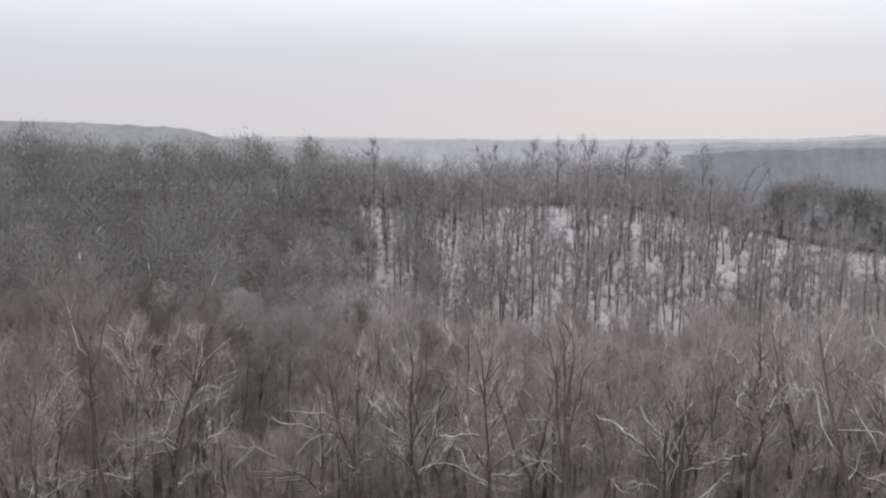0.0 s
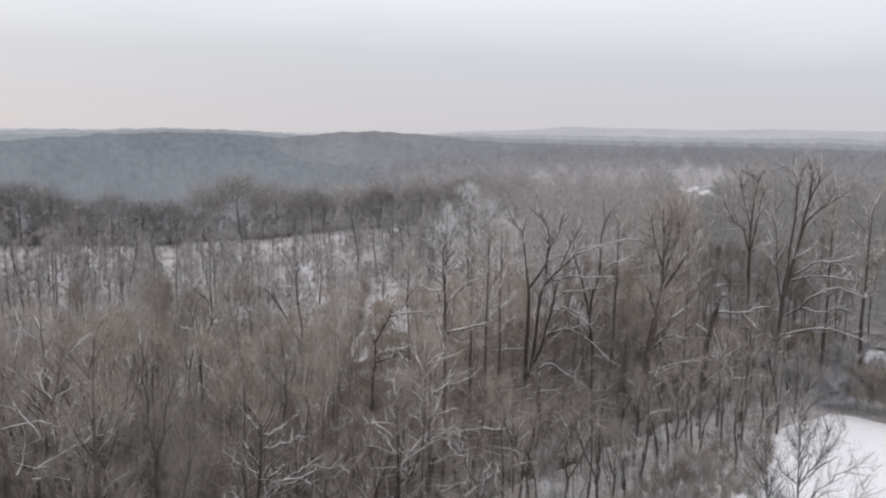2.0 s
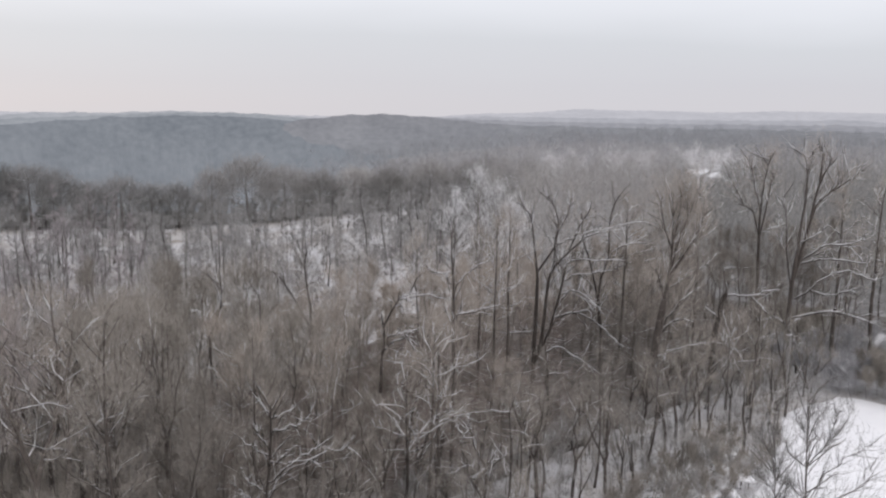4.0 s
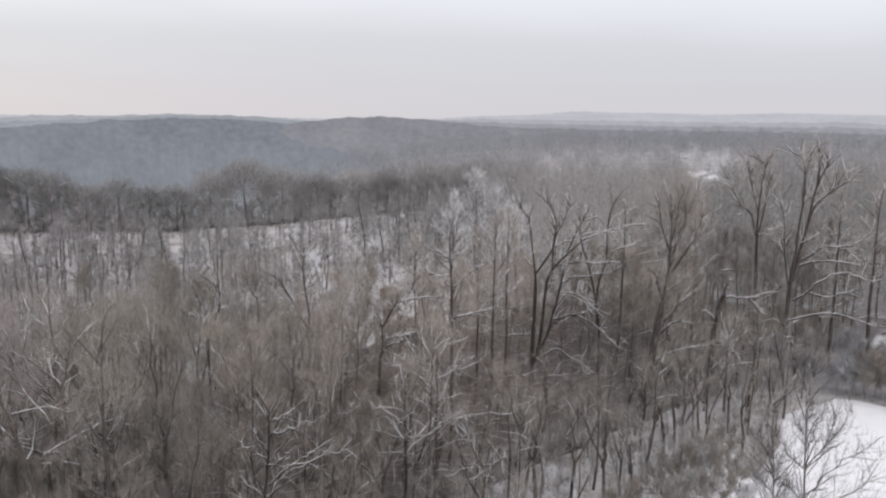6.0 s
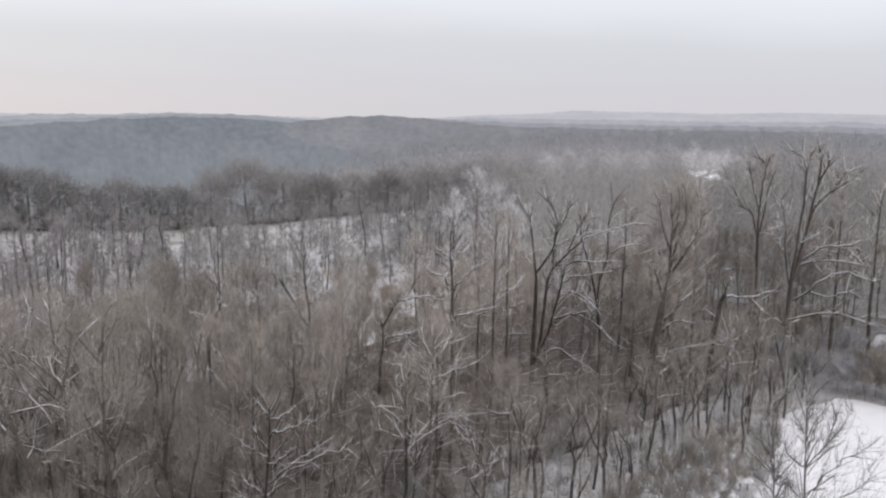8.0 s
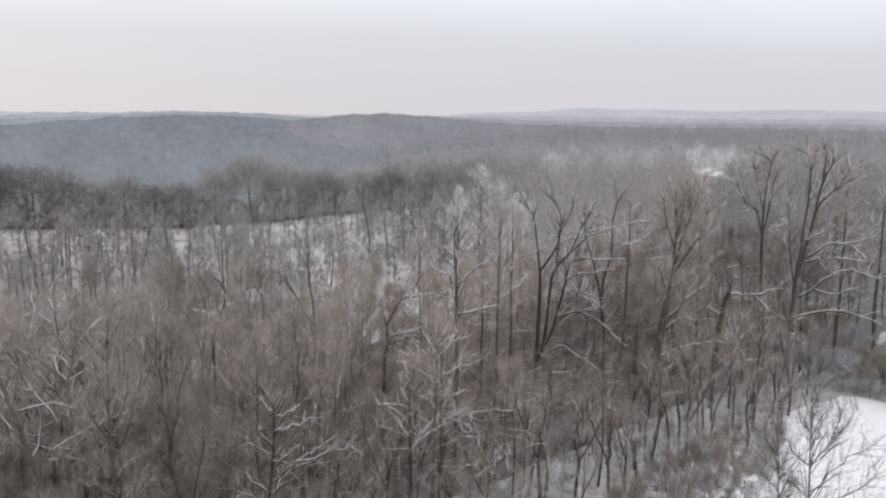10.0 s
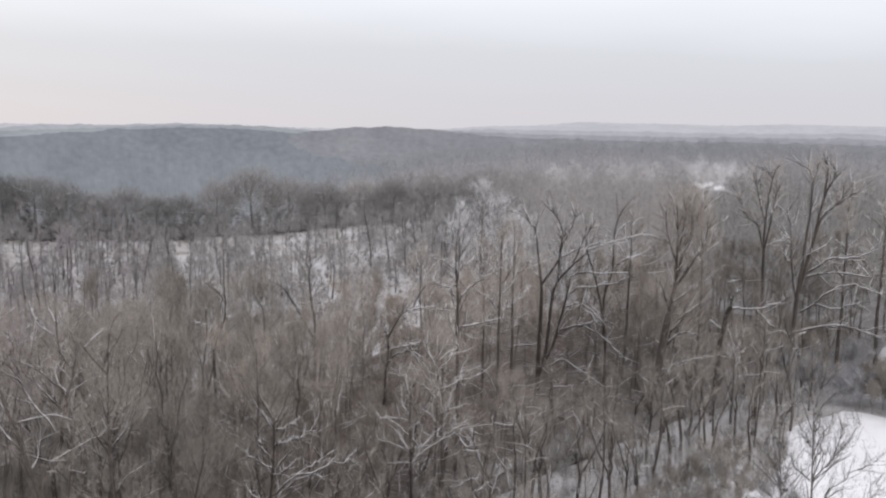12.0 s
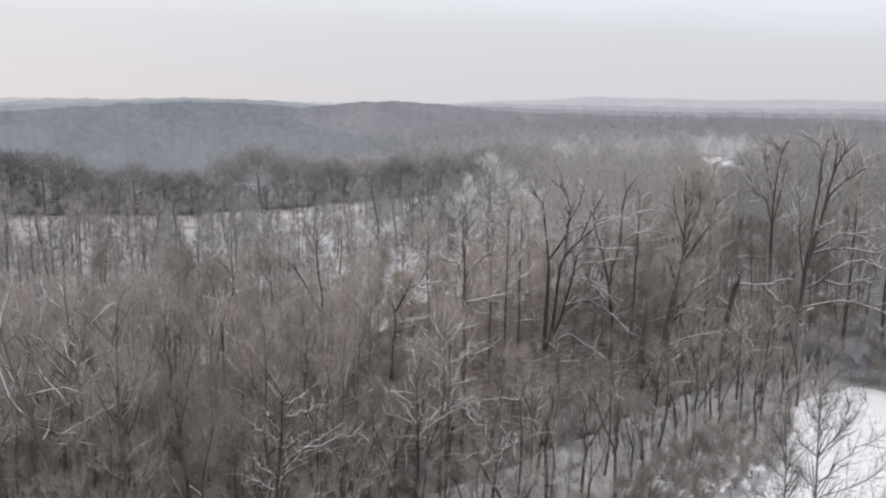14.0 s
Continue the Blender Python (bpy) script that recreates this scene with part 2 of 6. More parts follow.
class Heap:
    """Triangles gathered from many tubes and spikes."""

    def __init__(self):
        self.v, self.f, self.n = [], [], 0

    def add(self, v, f):
        self.v.append(v)
        self.f.append(f + self.n)
        self.n += len(v)

    def arrays(self):
        if not self.v:
            return np.zeros((0, 3)), np.zeros((0, 3), int)
        return np.concatenate(self.v), np.concatenate(self.f)

    def tube(self, pts, radii, sides, flat=1.0):
        pts = np.asarray(pts, float)
        k = len(pts)
        d = np.gradient(pts, axis=0)
        d /= np.linalg.norm(d, axis=1)[:, None] + 1e-9
        ref = np.where(np.abs(d[:, 2:3]) > 0.9, np.array([[1.0, 0, 0]]), np.array([[0, 0, 1.0]]))
        a = np.cross(d, ref)
        a /= np.linalg.norm(a, axis=1)[:, None] + 1e-9
        b = np.cross(a, d)
        th = np.arange(sides) * 2 * np.pi / sides + 0.3
        r = np.asarray(radii, float)[:, None, None]
        v = pts[:, None] + r * (np.cos(th)[None, :, None] * a[:, None] + flat * np.sin(th)[None, :, None] * b[:, None])
        i = np.arange(k - 1)[:, None] * sides
        j = np.arange(sides)[None]
        q = (j + 1) % sides
        f = np.concatenate([np.stack([i + j, i + q, i + sides + q], -1).reshape(-1, 3),
                            np.stack([i + j, i + sides + q, i + sides + j], -1).reshape(-1, 3)])
        cap = np.stack([np.full(sides - 2, (k - 1) * sides), (k - 1) * sides + np.arange(1, sides - 1),
                        (k - 1) * sides + np.arange(2, sides)], -1)
        self.add(v.reshape(-1, 3), np.concatenate([f, cap]))

    def blades(self, p, d, r, rng):
        """Fine twigs too thin and far to show a section: one sliver each."""
        n = len(p)
        a = np.cross(d, rng.normal(0, 1, (n, 3)))
        a *= (r / (np.linalg.norm(a, axis=1) + 1e-9))[:, None]
        v = np.stack([p - a, p + a, p + d], 1)
        self.add(v.reshape(-1, 3), np.arange(n * 3).reshape(-1, 3))

    def spikes(self, p, d, r):
        """Three-sided tapered twigs from p along d (with its length), r thick at the foot."""
        n = len(p)
        u = d / (np.linalg.norm(d, axis=1)[:, None] + 1e-9)
        a = np.cross(u, np.array([0.31, 0.17, 0.93]))
        a /= np.linalg.norm(a, axis=1)[:, None] + 1e-9
        b = np.cross(u, a)
        v = np.empty((n, 4, 3))
        for s in range(3):
            t = s * 2.0944
            v[:, s] = p + r[:, None] * (np.cos(t) * a + np.sin(t) * b)
        v[:, 3] = p + d
        i = np.arange(n)[:, None] * 4
        f = np.concatenate([i + np.array([[0, 1, 3]]), i + np.array([[1, 2, 3]]), i + np.array([[2, 0, 3]])])
        self.add(v.reshape(-1, 3), f)


def unit(v):
    return v / (np.linalg.norm(v) + 1e-9)


def curve_line(rng, start, direction, length, k, wobble, lift):
    pts = [np.array(start, float)]
    d = unit(np.array(direction, float))
    for _ in range(k):
        d = unit(d + rng.normal(0, wobble, 3) + np.array([0, 0, lift]))
        pts.append(pts[-1] + d * length / k)
    return np.array(pts)


def grow(seed, h, r0, spread, base=0.35, slant=(20, 65), limbs=18, subs=5, twigs=900, twig=1.2, twig_r=0.012,
         lean=(0, 0), wobble=0.03, lift=0.06, snow=0.3, forks=0, fork_at=0.3, fork_out=0.18, rounded=0.7,
         limb_r=0.33, snow_r=0.045, sides=7, bias=None, stub=False, cheap=False, dome=0.0, fine=False, ball=(0.45, 0.54)):
    """One leafless tree at the origin: arrays for its trunk, its crown of twigs and the snow on its limbs."""
    rng = np.random.default_rng(seed)
    wood, crown, white = Heap(), Heap(), Heap()
    k = 6 if cheap else 9
    s = np.linspace(0, 1, k)
    line = s[:, None] * np.array([0, 0, h * (0.82 if dome else 1)]) + (s[:, None] ** 1.5) * np.array([lean[0], lean[1], 0])
    line[1:] += np.cumsum(rng.normal(0, wobble * h / k * 2, (k - 1, 3)) * [1, 1, 0], 0)
    line[0, 2] = -0.5
    end_r = 0.55 if stub else 0.12
    stems = []
    if forks:
        cut = max(2, int(round(fork_at * (k - 1))))
        wood.tube(np.vstack([line[:cut + 1], line[cut] + [0, 0, r0 * 1.5]]), r0 * np.append(np.linspace(1.15, 0.75, cut + 1), 0.25), sides)
        turn = rng.uniform(0, 6.28)
        for q in range(forks):
            a = turn + q * 6.283 / forks + rng.normal(0, 0.25)
            out = np.array([np.cos(a), np.sin(a), 0]) * fork_out * h * rng.uniform(0.5, 1.2)
            hh = rng.uniform(0.82, 1.0) if q else 1.0
            t = np.linspace(0, 1, 7)
            target = line[-1] * [1, 1, hh] + out
            st = line[cut] + t[:, None] * (target - line[cut]) + (t * (1 - t))[:, None] * out * 0.5
            st[1:-1] += rng.normal(0, wobble * h * 0.25, (5, 3)) * [1, 1, 0.3]
            rr = r0 * 0.62 * (1 - t * 0.85)
            wood.tube(st, rr, sides - 1)
            stems.append((st, rr))
    else:
        rr = r0 * (1.12 - s * (1.12 - end_r))
        rr[0] *= 1.25
        wood.tube(line, rr, sides)
        stems.append((line, rr))
    src_p, src_d, src_w = [], [], []
    per = max(1, limbs // len(stems))
    for st, rr in stems:
        cum = np.linspace(0, 1, len(st))
        z0 = base * h
        for q in range(per):
            f = (q + rng.uniform(0, 1)) / per
            z = z0 + f * (h * 0.97 - z0)
            zs = st[:, 2]
            if z <= zs[0] + 0.2 or z > zs[-1]:
                continue
            at = np.interp(z, zs, cum)
            p = np.array([np.interp(at, cum, st[:, c]) for c in range(3)])
            rad = np.interp(at, cum, rr)
            a = q * 2.4 + rng.normal(0, 0.5)
            if bias is not None and rng.random() < bias[1]:
                a = bias[0] + rng.normal(0, 0.6)
            e = radians(slant[0] + (slant[1] - slant[0]) * f + rng.normal(0, 8))
            d = np.array([np.cos(a) * np.cos(e), np.sin(a) * np.cos(e), np.sin(e)])
            prof = np.sin(np.pi * (0.2 + 0.72 * f)) ** rounded
            ln = spread * prof * rng.uniform(0.65, 1.15) * (1 if not dome else 0.75 if cheap else 0.85)
            lr = min(rad * 0.7, max(0.025, limb_r * r0 * (0.5 + 0.5 * prof) * rng.uniform(0.6, 1.1)))
            lp = curve_line(rng, p, d, ln, 5, 0.19, lift)
            if cheap:
                crown.tube(lp[[0, 2, 5]], lr * np.array([1, 0.7, 0.25]), 3)
            else:
                wood.tube(lp, lr * np.linspace(1, 0.25, 6), 4)
            flat = abs(lp[-1, 2] - p[2]) < 0.62 * ln
            lay = rng.random() < snow * (1.5 if flat else 0.6)
            if lay:
                sr = np.maximum(lr * np.linspace(0.6, 0.25, 6), snow_r) * np.array([0.4, 1, 1, 1, 0.9, 0.35])
                ridge = lp + np.array([0, 0, 1.0]) * (lr * np.linspace(0.7, 0.3, 6))[:, None]
                step = [0, 2, 4, 5] if cheap else [0, 1, 2, 3, 4, 5]
                white.tube(ridge[step], sr[step], 3 if cheap else 4, 0.75)
            for c in range(1, 6):
                src_p.append(lp[c])
                src_d.append(unit(lp[c] - lp[c - 1]))
                src_w.append(0.6 * c / 5)
            for _ in range(subs):
                t = rng.uniform(0.2, 1.0)
                i = min(4, int(t * 5))
                sp = lp[i] + (lp[i + 1] - lp[i]) * (t * 5 - i)
                side = rng.normal(0, 1, 3)
                sd = unit(unit(lp[i + 1] - lp[i]) * 0.8 + 0.75 * unit(side) + np.array([0, 0, 0.25 + 2 * lift]))
                sl = ln * rng.uniform(0.25, 0.55) * (1.1 - 0.5 * t)
                sline = curve_line(rng, sp, sd, sl, 3, 0.16, lift * 1.5)
                sr = max(twig_r * 1.5, lr * 0.4)
                if cheap:
                    crown.spikes(sline[:1], sline[-1:] - sline[:1], np.array([sr]))
                else:
                    wood.tube(sline[[0, 2, 3]], sr * np.array([1, 0.65, 0.3]), 3)
                if lay and not cheap and rng.random() < 0.55:
                    white.tube(sline + np.array([0, 0, sr * 0.8]), snow_r * np.array([0.6, 0.8, 0.7, 0.3]), 3, 0.8)
                for c in range(1, 4):
                    src_p.append(sline[c])
                    src_d.append(unit(sline[c] - sline[c - 1]))
                    src_w.append(1.0)
        src_p.append(st[-1])
        src_d.append(np.array([0, 0, 1.0]))
        src_w.append(2.0)
    src_p, src_d, src_w = np.array(src_p), np.array(src_d), np.array(src_w)
    pick = rng.choice(len(src_p), twigs, p=src_w / src_w.sum())
    sc = spread * 0.07
    p = src_p[pick] + rng.normal(0, sc, (twigs, 3)) - src_d[pick] * rng.uniform(0, 0.5, (twigs, 1))
    d = src_d[pick] * 0.7 + rng.normal(0, 0.55, (twigs, 3)) + np.array([0, 0, 0.25 + lift * 3])
    d /= np.linalg.norm(d, axis=1)[:, None] + 1e-9
    d *= (twig * rng.uniform(0.45, 1.35, twigs))[:, None]
    if dome:
        u = rng.normal(0, 1, (twigs, 3))
        u[:, 2] = np.abs(u[:, 2]) * 1.1 - dome * rng.uniform(0, 2, twigs) ** 2
        u /= np.linalg.norm(u, axis=1)[:, None] + 1e-9
        lump = 1 + 0.13 * np.sin(u[:, :1] * 5 + seed) * np.cos(u[:, 1:2] * 6) + 0.08 * np.sin(u[:, 2:] * 7 + seed)
        depth = rng.uniform(0.2, 1, (twigs, 1)) ** 0.55 * rng.normal(1, 0.07, (twigs, 1))
        p = np.array([0, 0, h * ball[0]]) + u * lump * depth * np.array([spread, spread, h * ball[1]])
        d = (u * 0.6 + rng.normal(0, 0.4, (twigs, 3)) + np.array([0, 0, 0.3])) * (twig * rng.uniform(0.5, 1.2, twigs))[:, None]
    if fine:
        crown.blades(p, d, twig_r * rng.uniform(0.7, 1.4, twigs), rng)
    else:
        crown.spikes(p, d, twig_r * rng.uniform(0.7, 1.4, twigs))
    return {"trunk": wood.arrays(), "crown": crown.arrays(), "snow": white.arrays()}


# ---- the lie of the land ----
def ground_height(x, y):
    x, y = np.asarray(x, float), np.asarray(y, float)
    r = np.hypot(x, y)
    az = np.degrees(np.arctan2(-x, y))
    crest_el = np.interp(az, [-60, -53, -44, -37, -30, -24, -19, -12, -8, -3, 3, 9, 30],
                         [5.9, 6.45, 7.3, 7.7, 7.5, 7.0, 6.05, 5.3, 5.5, 6.0, 5.6, 4.9, 4.5])
    crest = EYE - 262 * np.tan(np.radians(crest_el))
    valley = np.interp(az, [-75, -66, -58, -50, -45, -30, -22, 0, 6, 20, 40, 60], [0, 0, -3, -9, -14, -16, -20, -20, -16, -11, -8, 0])
    beyond = np.interp(az, [-70, -62, -54, -47, -40, 10, 40, 60], [0, -2, -9, -20, -28, -26, -10, 0])
    out = np.interp(az, [-80, -70, -62], [0, 0.4, 1.0]) * np.interp(az, [50, 70], [1, 0])

    def ease(a, b):
        t = np.clip((r - a) / (b - a), 0, 1)
        return t * t * (3 - 2 * t)

    z = valley * ease(38, 140)
    z = z + (crest * out - valley) * ease(140, 262)
    z = z + (beyond - crest * out) * ease(268, 470)
    z = z + (-150 - beyond) * ease(1100, 3600)
    z = z + 0.25 * np.sin(x * 0.13 + 1) * np.sin(y * 0.11) * ease(25, 80) * np.clip((y - 20) / 10, 0, 1)
    return z


WOOD_X = [-140, -60, 0, 34, 44, 95, 140, 200]
WOOD_Y = [-10, 12, 23.5, 35.2, 33.4, 22.5, 12, -10]


def wood_edge(x):
    """The line where the tall trees end, north of the field."""
    return np.interp(x, WOOD_X, WOOD_Y)


def build_ground():
    n_a, radii = 288, np.concatenate([[0.01], np.geomspace(4, 4800, 110)])
    a = np.linspace(0, 2 * np.pi, n_a, endpoint=False)
    rr, aa = np.meshgrid(radii, a, indexing="ij")
    x, y = -rr * np.sin(aa), rr * np.cos(aa)
    v = np.stack([x, y, ground_height(x, y)], -1).reshape(-1, 3)
    i = np.arange(len(radii) - 1)[:, None] * n_a
    j = np.arange(n_a)[None]
    q = (j + 1) % n_a
    f = np.stack([i + j, i + q, i + n_a + q, i + n_a + j], -1).reshape(-1, 4)
    ob = new("ground", mesh_of("ground", v, f, M_GROUND))
    tagged(ob, "rolling woodland ground under thin patchy snow and leaf litter", "ground", kind="structure")


FIELD_X = [-160, -60, 0, 35, 44, 47.5, 50.5, 53.7, 57.4, 61.3, 63.7, 68, 72, 77.6, 80.4, 82.7, 84.6, 93]
FIELD_Y = [-25, 4, 12, 16.5, 16.3, 17.0, 17.5, 17.3, 16.5, 16.0, 15.9, 16.7, 17.6, 18.5, 18.5, 17.6, 16.6, 16.0]


def build_field():
    """The open field, snow a hand deep, with a soft uneven rim."""
    rng = np.random.default_rng(5)
    xs = np.linspace(-160, 87.6, 150)
    rim = np.interp(xs, FIELD_X, FIELD_Y) + 0.15 * np.sin(xs * 0.5) + rng.normal(0, 0.08, len(xs))
    rows = np.concatenate([[0, 0.0007, 0.003], np.linspace(0, 1, 24)[1:] ** 1.5])
    v, f = [], []
    for i, x in enumerate(xs):
        for k, t in enumerate(rows):
            y = rim[i] - t * (rim[i] + 220)
            z = 0.08 + 0.1 * min(1, t * 40) + 0.05 * math.sin(x * 0.21) * math.sin(y * 0.17)
            if k == 0:
                z = -0.05
            if i in (0, len(xs) - 1):
                z = -0.05
            v.append((x + (0.8 * math.sin(y * 0.6) if i == len(xs) - 1 else 0), y, z))
    m = len(rows)
    for i in range(len(xs) - 1):
        for k in range(m - 1):
            f.append((i * m + k, i * m + k + 1, (i + 1) * m + k + 1, (i + 1) * m + k))
    ob = new("snow_field", mesh_of("snow_field", v, f, M_SNOW))
    tagged(ob, "open field under smooth unbroken white snow", "field", kind="structure")


# ---- far hills ----
def build_hill(name, label, mat, r, az, el, depth, foot, seed, tree=5.0):
    """A wooded ridge: a rounded bank whose surface and outline are the lumps of its treetops."""
    rng = np.random.default_rng(seed)
    az, el = az[::-1], el[::-1]
    n, rows = 800, 20
    a = np.linspace(az[0], az[-1], n)
    top = EYE + r * np.tan(np.radians(np.interp(a, az, el)))
    t = np.linspace(0, 1, rows) ** 0.8
    aa, tt = np.meshgrid(a, t, indexing="ij")
    rad = r - depth * (1 - tt)

    def lumps(width):
        k = max(4, int(r * radians(abs(az[-1] - az[0])) / width))
        wild = rng.uniform(-0.5, 0.5, (k, rows))
        at_a = np.linspace(0, k - 1.001, n)
        i = at_a.astype(int)
        w = (at_a - i)[:, None]
        w = w * w * (3 - 2 * w)
        return wild[i] * (1 - w) + wild[i + 1] * w

    z = foot + (top[:, None] - foot) * np.sin(tt * np.pi / 2) ** 0.9
    crowns = lumps(9) * 0.5 + lumps(20) * 0.5 + lumps(110)[:, -1:] * 0.8
    z = z + tree * crowns * np.where(tt > 0.99, 1.0, 0.55)
    rad = rad + rng.normal(0, depth * 0.003, z.shape)
    x, y = -rad * np.sin(np.radians(aa)), rad * np.cos(np.radians(aa))
    v = np.stack([x, y, z], -1).reshape(-1, 3)
    i = np.arange(n - 1)[:, None] * rows
    j = np.arange(rows - 1)[None]
    f = np.stack([i + j, i + j + 1, i + rows + j + 1, i + rows + j], -1).reshape(-1, 4)
    back = np.stack([x[:, -1] * 1.2, y[:, -1] * 1.2, np.full(n, foot)], -1)
    b0 = len(v)
    k = np.arange(n - 1)
    fb = np.stack([k * rows + rows - 1, b0 + k, b0 + k + 1, (k + 1) * rows + rows - 1], -1)
    ob = new(name, mesh_of(name, np.concatenate([v, back]), np.concatenate([f, fb]), mat))
    return tagged(ob, label, "hill", kind="structure")


def build_wood_floor():
    """Bare leaf litter under the trees, where the crowns have kept the snow off."""
    m, nt, b = material("leaf_litter")
    small = noise_node(nt, 0.8, 6.0, 0.7)
    c = ramp_node(nt, small.outputs["Fac"], [(0.35, (0.07, 0.058, 0.05)), (0.55, (0.13, 0.113, 0.1)), (0.68, (0.24, 0.225, 0.22)), (0.82, (0.5, 0.49, 0.5))])
    nt.links.new(c.outputs["Color"], b.inputs["Base Color"])
    b.inputs["Roughness"].default_value = 0.95
    rng = np.random.default_rng(8)
    xs = np.linspace(-130, 190, 150)
    v, f = [], []
    m_rows = 30
    for x in xs:
        y0 = float(wood_edge(x)) + 0.3 * math.sin(x * 0.7) + rng.normal(0, 0.12)
        far = 128 + 9 * math.sin(x * 0.19) + 6 * math.sin(x * 0.53 + 1)
        y1 = math.sqrt(max(far ** 2 - x * x, (y0 + 1) ** 2 if y0 > 0 else 1))
        for k in range(m_rows):
            y = y0 + (y1 - y0) * (k / (m_rows - 1)) ** 1.6
            v.append((x, y, float(ground_height(x, y)) + ((0.35 + 0.45 * min(1, max(0, (math.hypot(x, y) - 58) / 15))) if 0 < k < m_rows - 1 else -0.3)))
    for i in range(len(xs) - 1):
        for k in range(m_rows - 1):
            f.append((i * m_rows + k, (i + 1) * m_rows + k, (i + 1) * m_rows + k + 1, i * m_rows + k + 1))
    ob = new("wood_floor", mesh_of("wood_floor", v, f, m))
    tagged(ob, "brown leaf litter with scraps of snow under the trees", "ground", kind="structure")


# Emission tones paler and bluer with distance, in place of haze in the air.
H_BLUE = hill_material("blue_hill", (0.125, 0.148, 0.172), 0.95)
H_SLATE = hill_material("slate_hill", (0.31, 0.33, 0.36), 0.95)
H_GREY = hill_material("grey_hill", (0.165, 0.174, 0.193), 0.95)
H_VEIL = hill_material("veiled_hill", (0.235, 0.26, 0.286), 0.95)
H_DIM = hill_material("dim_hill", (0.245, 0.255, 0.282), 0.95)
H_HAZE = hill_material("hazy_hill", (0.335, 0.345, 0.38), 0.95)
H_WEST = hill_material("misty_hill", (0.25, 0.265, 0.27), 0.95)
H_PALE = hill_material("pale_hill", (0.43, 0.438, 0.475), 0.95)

build_ground()
build_field()
build_wood_floor()
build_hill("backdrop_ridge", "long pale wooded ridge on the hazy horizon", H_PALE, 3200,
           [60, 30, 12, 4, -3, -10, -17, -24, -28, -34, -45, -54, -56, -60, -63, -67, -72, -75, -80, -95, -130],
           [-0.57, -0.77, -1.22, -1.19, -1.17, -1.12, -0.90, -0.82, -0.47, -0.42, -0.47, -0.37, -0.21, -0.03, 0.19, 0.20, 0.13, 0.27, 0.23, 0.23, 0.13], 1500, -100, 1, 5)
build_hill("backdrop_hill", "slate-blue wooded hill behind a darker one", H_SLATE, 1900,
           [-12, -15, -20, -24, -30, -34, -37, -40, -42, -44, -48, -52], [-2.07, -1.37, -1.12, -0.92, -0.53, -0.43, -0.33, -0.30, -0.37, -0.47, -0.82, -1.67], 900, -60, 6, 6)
# Two invented ridges of middle tone, only to blur the hill outlines like haze.
build_hill("backdrop_hill", "added in-between ridge hazing the blue hill's outline", H_VEIL, 1550,
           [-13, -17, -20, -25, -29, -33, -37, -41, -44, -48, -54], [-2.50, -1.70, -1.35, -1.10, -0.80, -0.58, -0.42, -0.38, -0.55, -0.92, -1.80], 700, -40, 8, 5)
build_hill("backdrop_hill", "added in-between ridge hazing the grey rise's outline", H_DIM, 1450,
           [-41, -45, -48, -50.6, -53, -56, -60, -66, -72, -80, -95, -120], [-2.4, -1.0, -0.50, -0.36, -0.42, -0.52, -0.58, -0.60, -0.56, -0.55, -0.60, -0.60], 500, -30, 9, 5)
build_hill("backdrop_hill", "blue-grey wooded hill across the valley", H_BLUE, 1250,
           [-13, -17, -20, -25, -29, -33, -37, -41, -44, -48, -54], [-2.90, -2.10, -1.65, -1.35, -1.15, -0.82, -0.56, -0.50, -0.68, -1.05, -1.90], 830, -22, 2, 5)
# Invented ridge too: a soft haze step before the horizon.
build_hill("backdrop_hill", "added haze ridge between the grey rise and the horizon", H_HAZE, 1900,
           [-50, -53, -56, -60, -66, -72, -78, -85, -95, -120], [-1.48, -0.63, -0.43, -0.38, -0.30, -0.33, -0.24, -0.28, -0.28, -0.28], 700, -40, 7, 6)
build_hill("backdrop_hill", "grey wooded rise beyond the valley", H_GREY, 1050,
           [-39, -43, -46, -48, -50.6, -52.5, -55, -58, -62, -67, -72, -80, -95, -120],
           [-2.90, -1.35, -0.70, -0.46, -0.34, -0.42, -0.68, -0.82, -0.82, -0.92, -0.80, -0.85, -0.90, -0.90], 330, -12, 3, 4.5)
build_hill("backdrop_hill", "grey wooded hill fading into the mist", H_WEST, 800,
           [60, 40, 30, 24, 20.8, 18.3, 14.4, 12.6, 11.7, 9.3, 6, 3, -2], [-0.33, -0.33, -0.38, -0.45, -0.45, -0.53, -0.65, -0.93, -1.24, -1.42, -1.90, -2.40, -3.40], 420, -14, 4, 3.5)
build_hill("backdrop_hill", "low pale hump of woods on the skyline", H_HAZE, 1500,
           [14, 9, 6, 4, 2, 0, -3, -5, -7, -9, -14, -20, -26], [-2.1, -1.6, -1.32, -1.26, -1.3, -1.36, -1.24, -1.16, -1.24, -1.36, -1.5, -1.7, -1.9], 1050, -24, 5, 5)


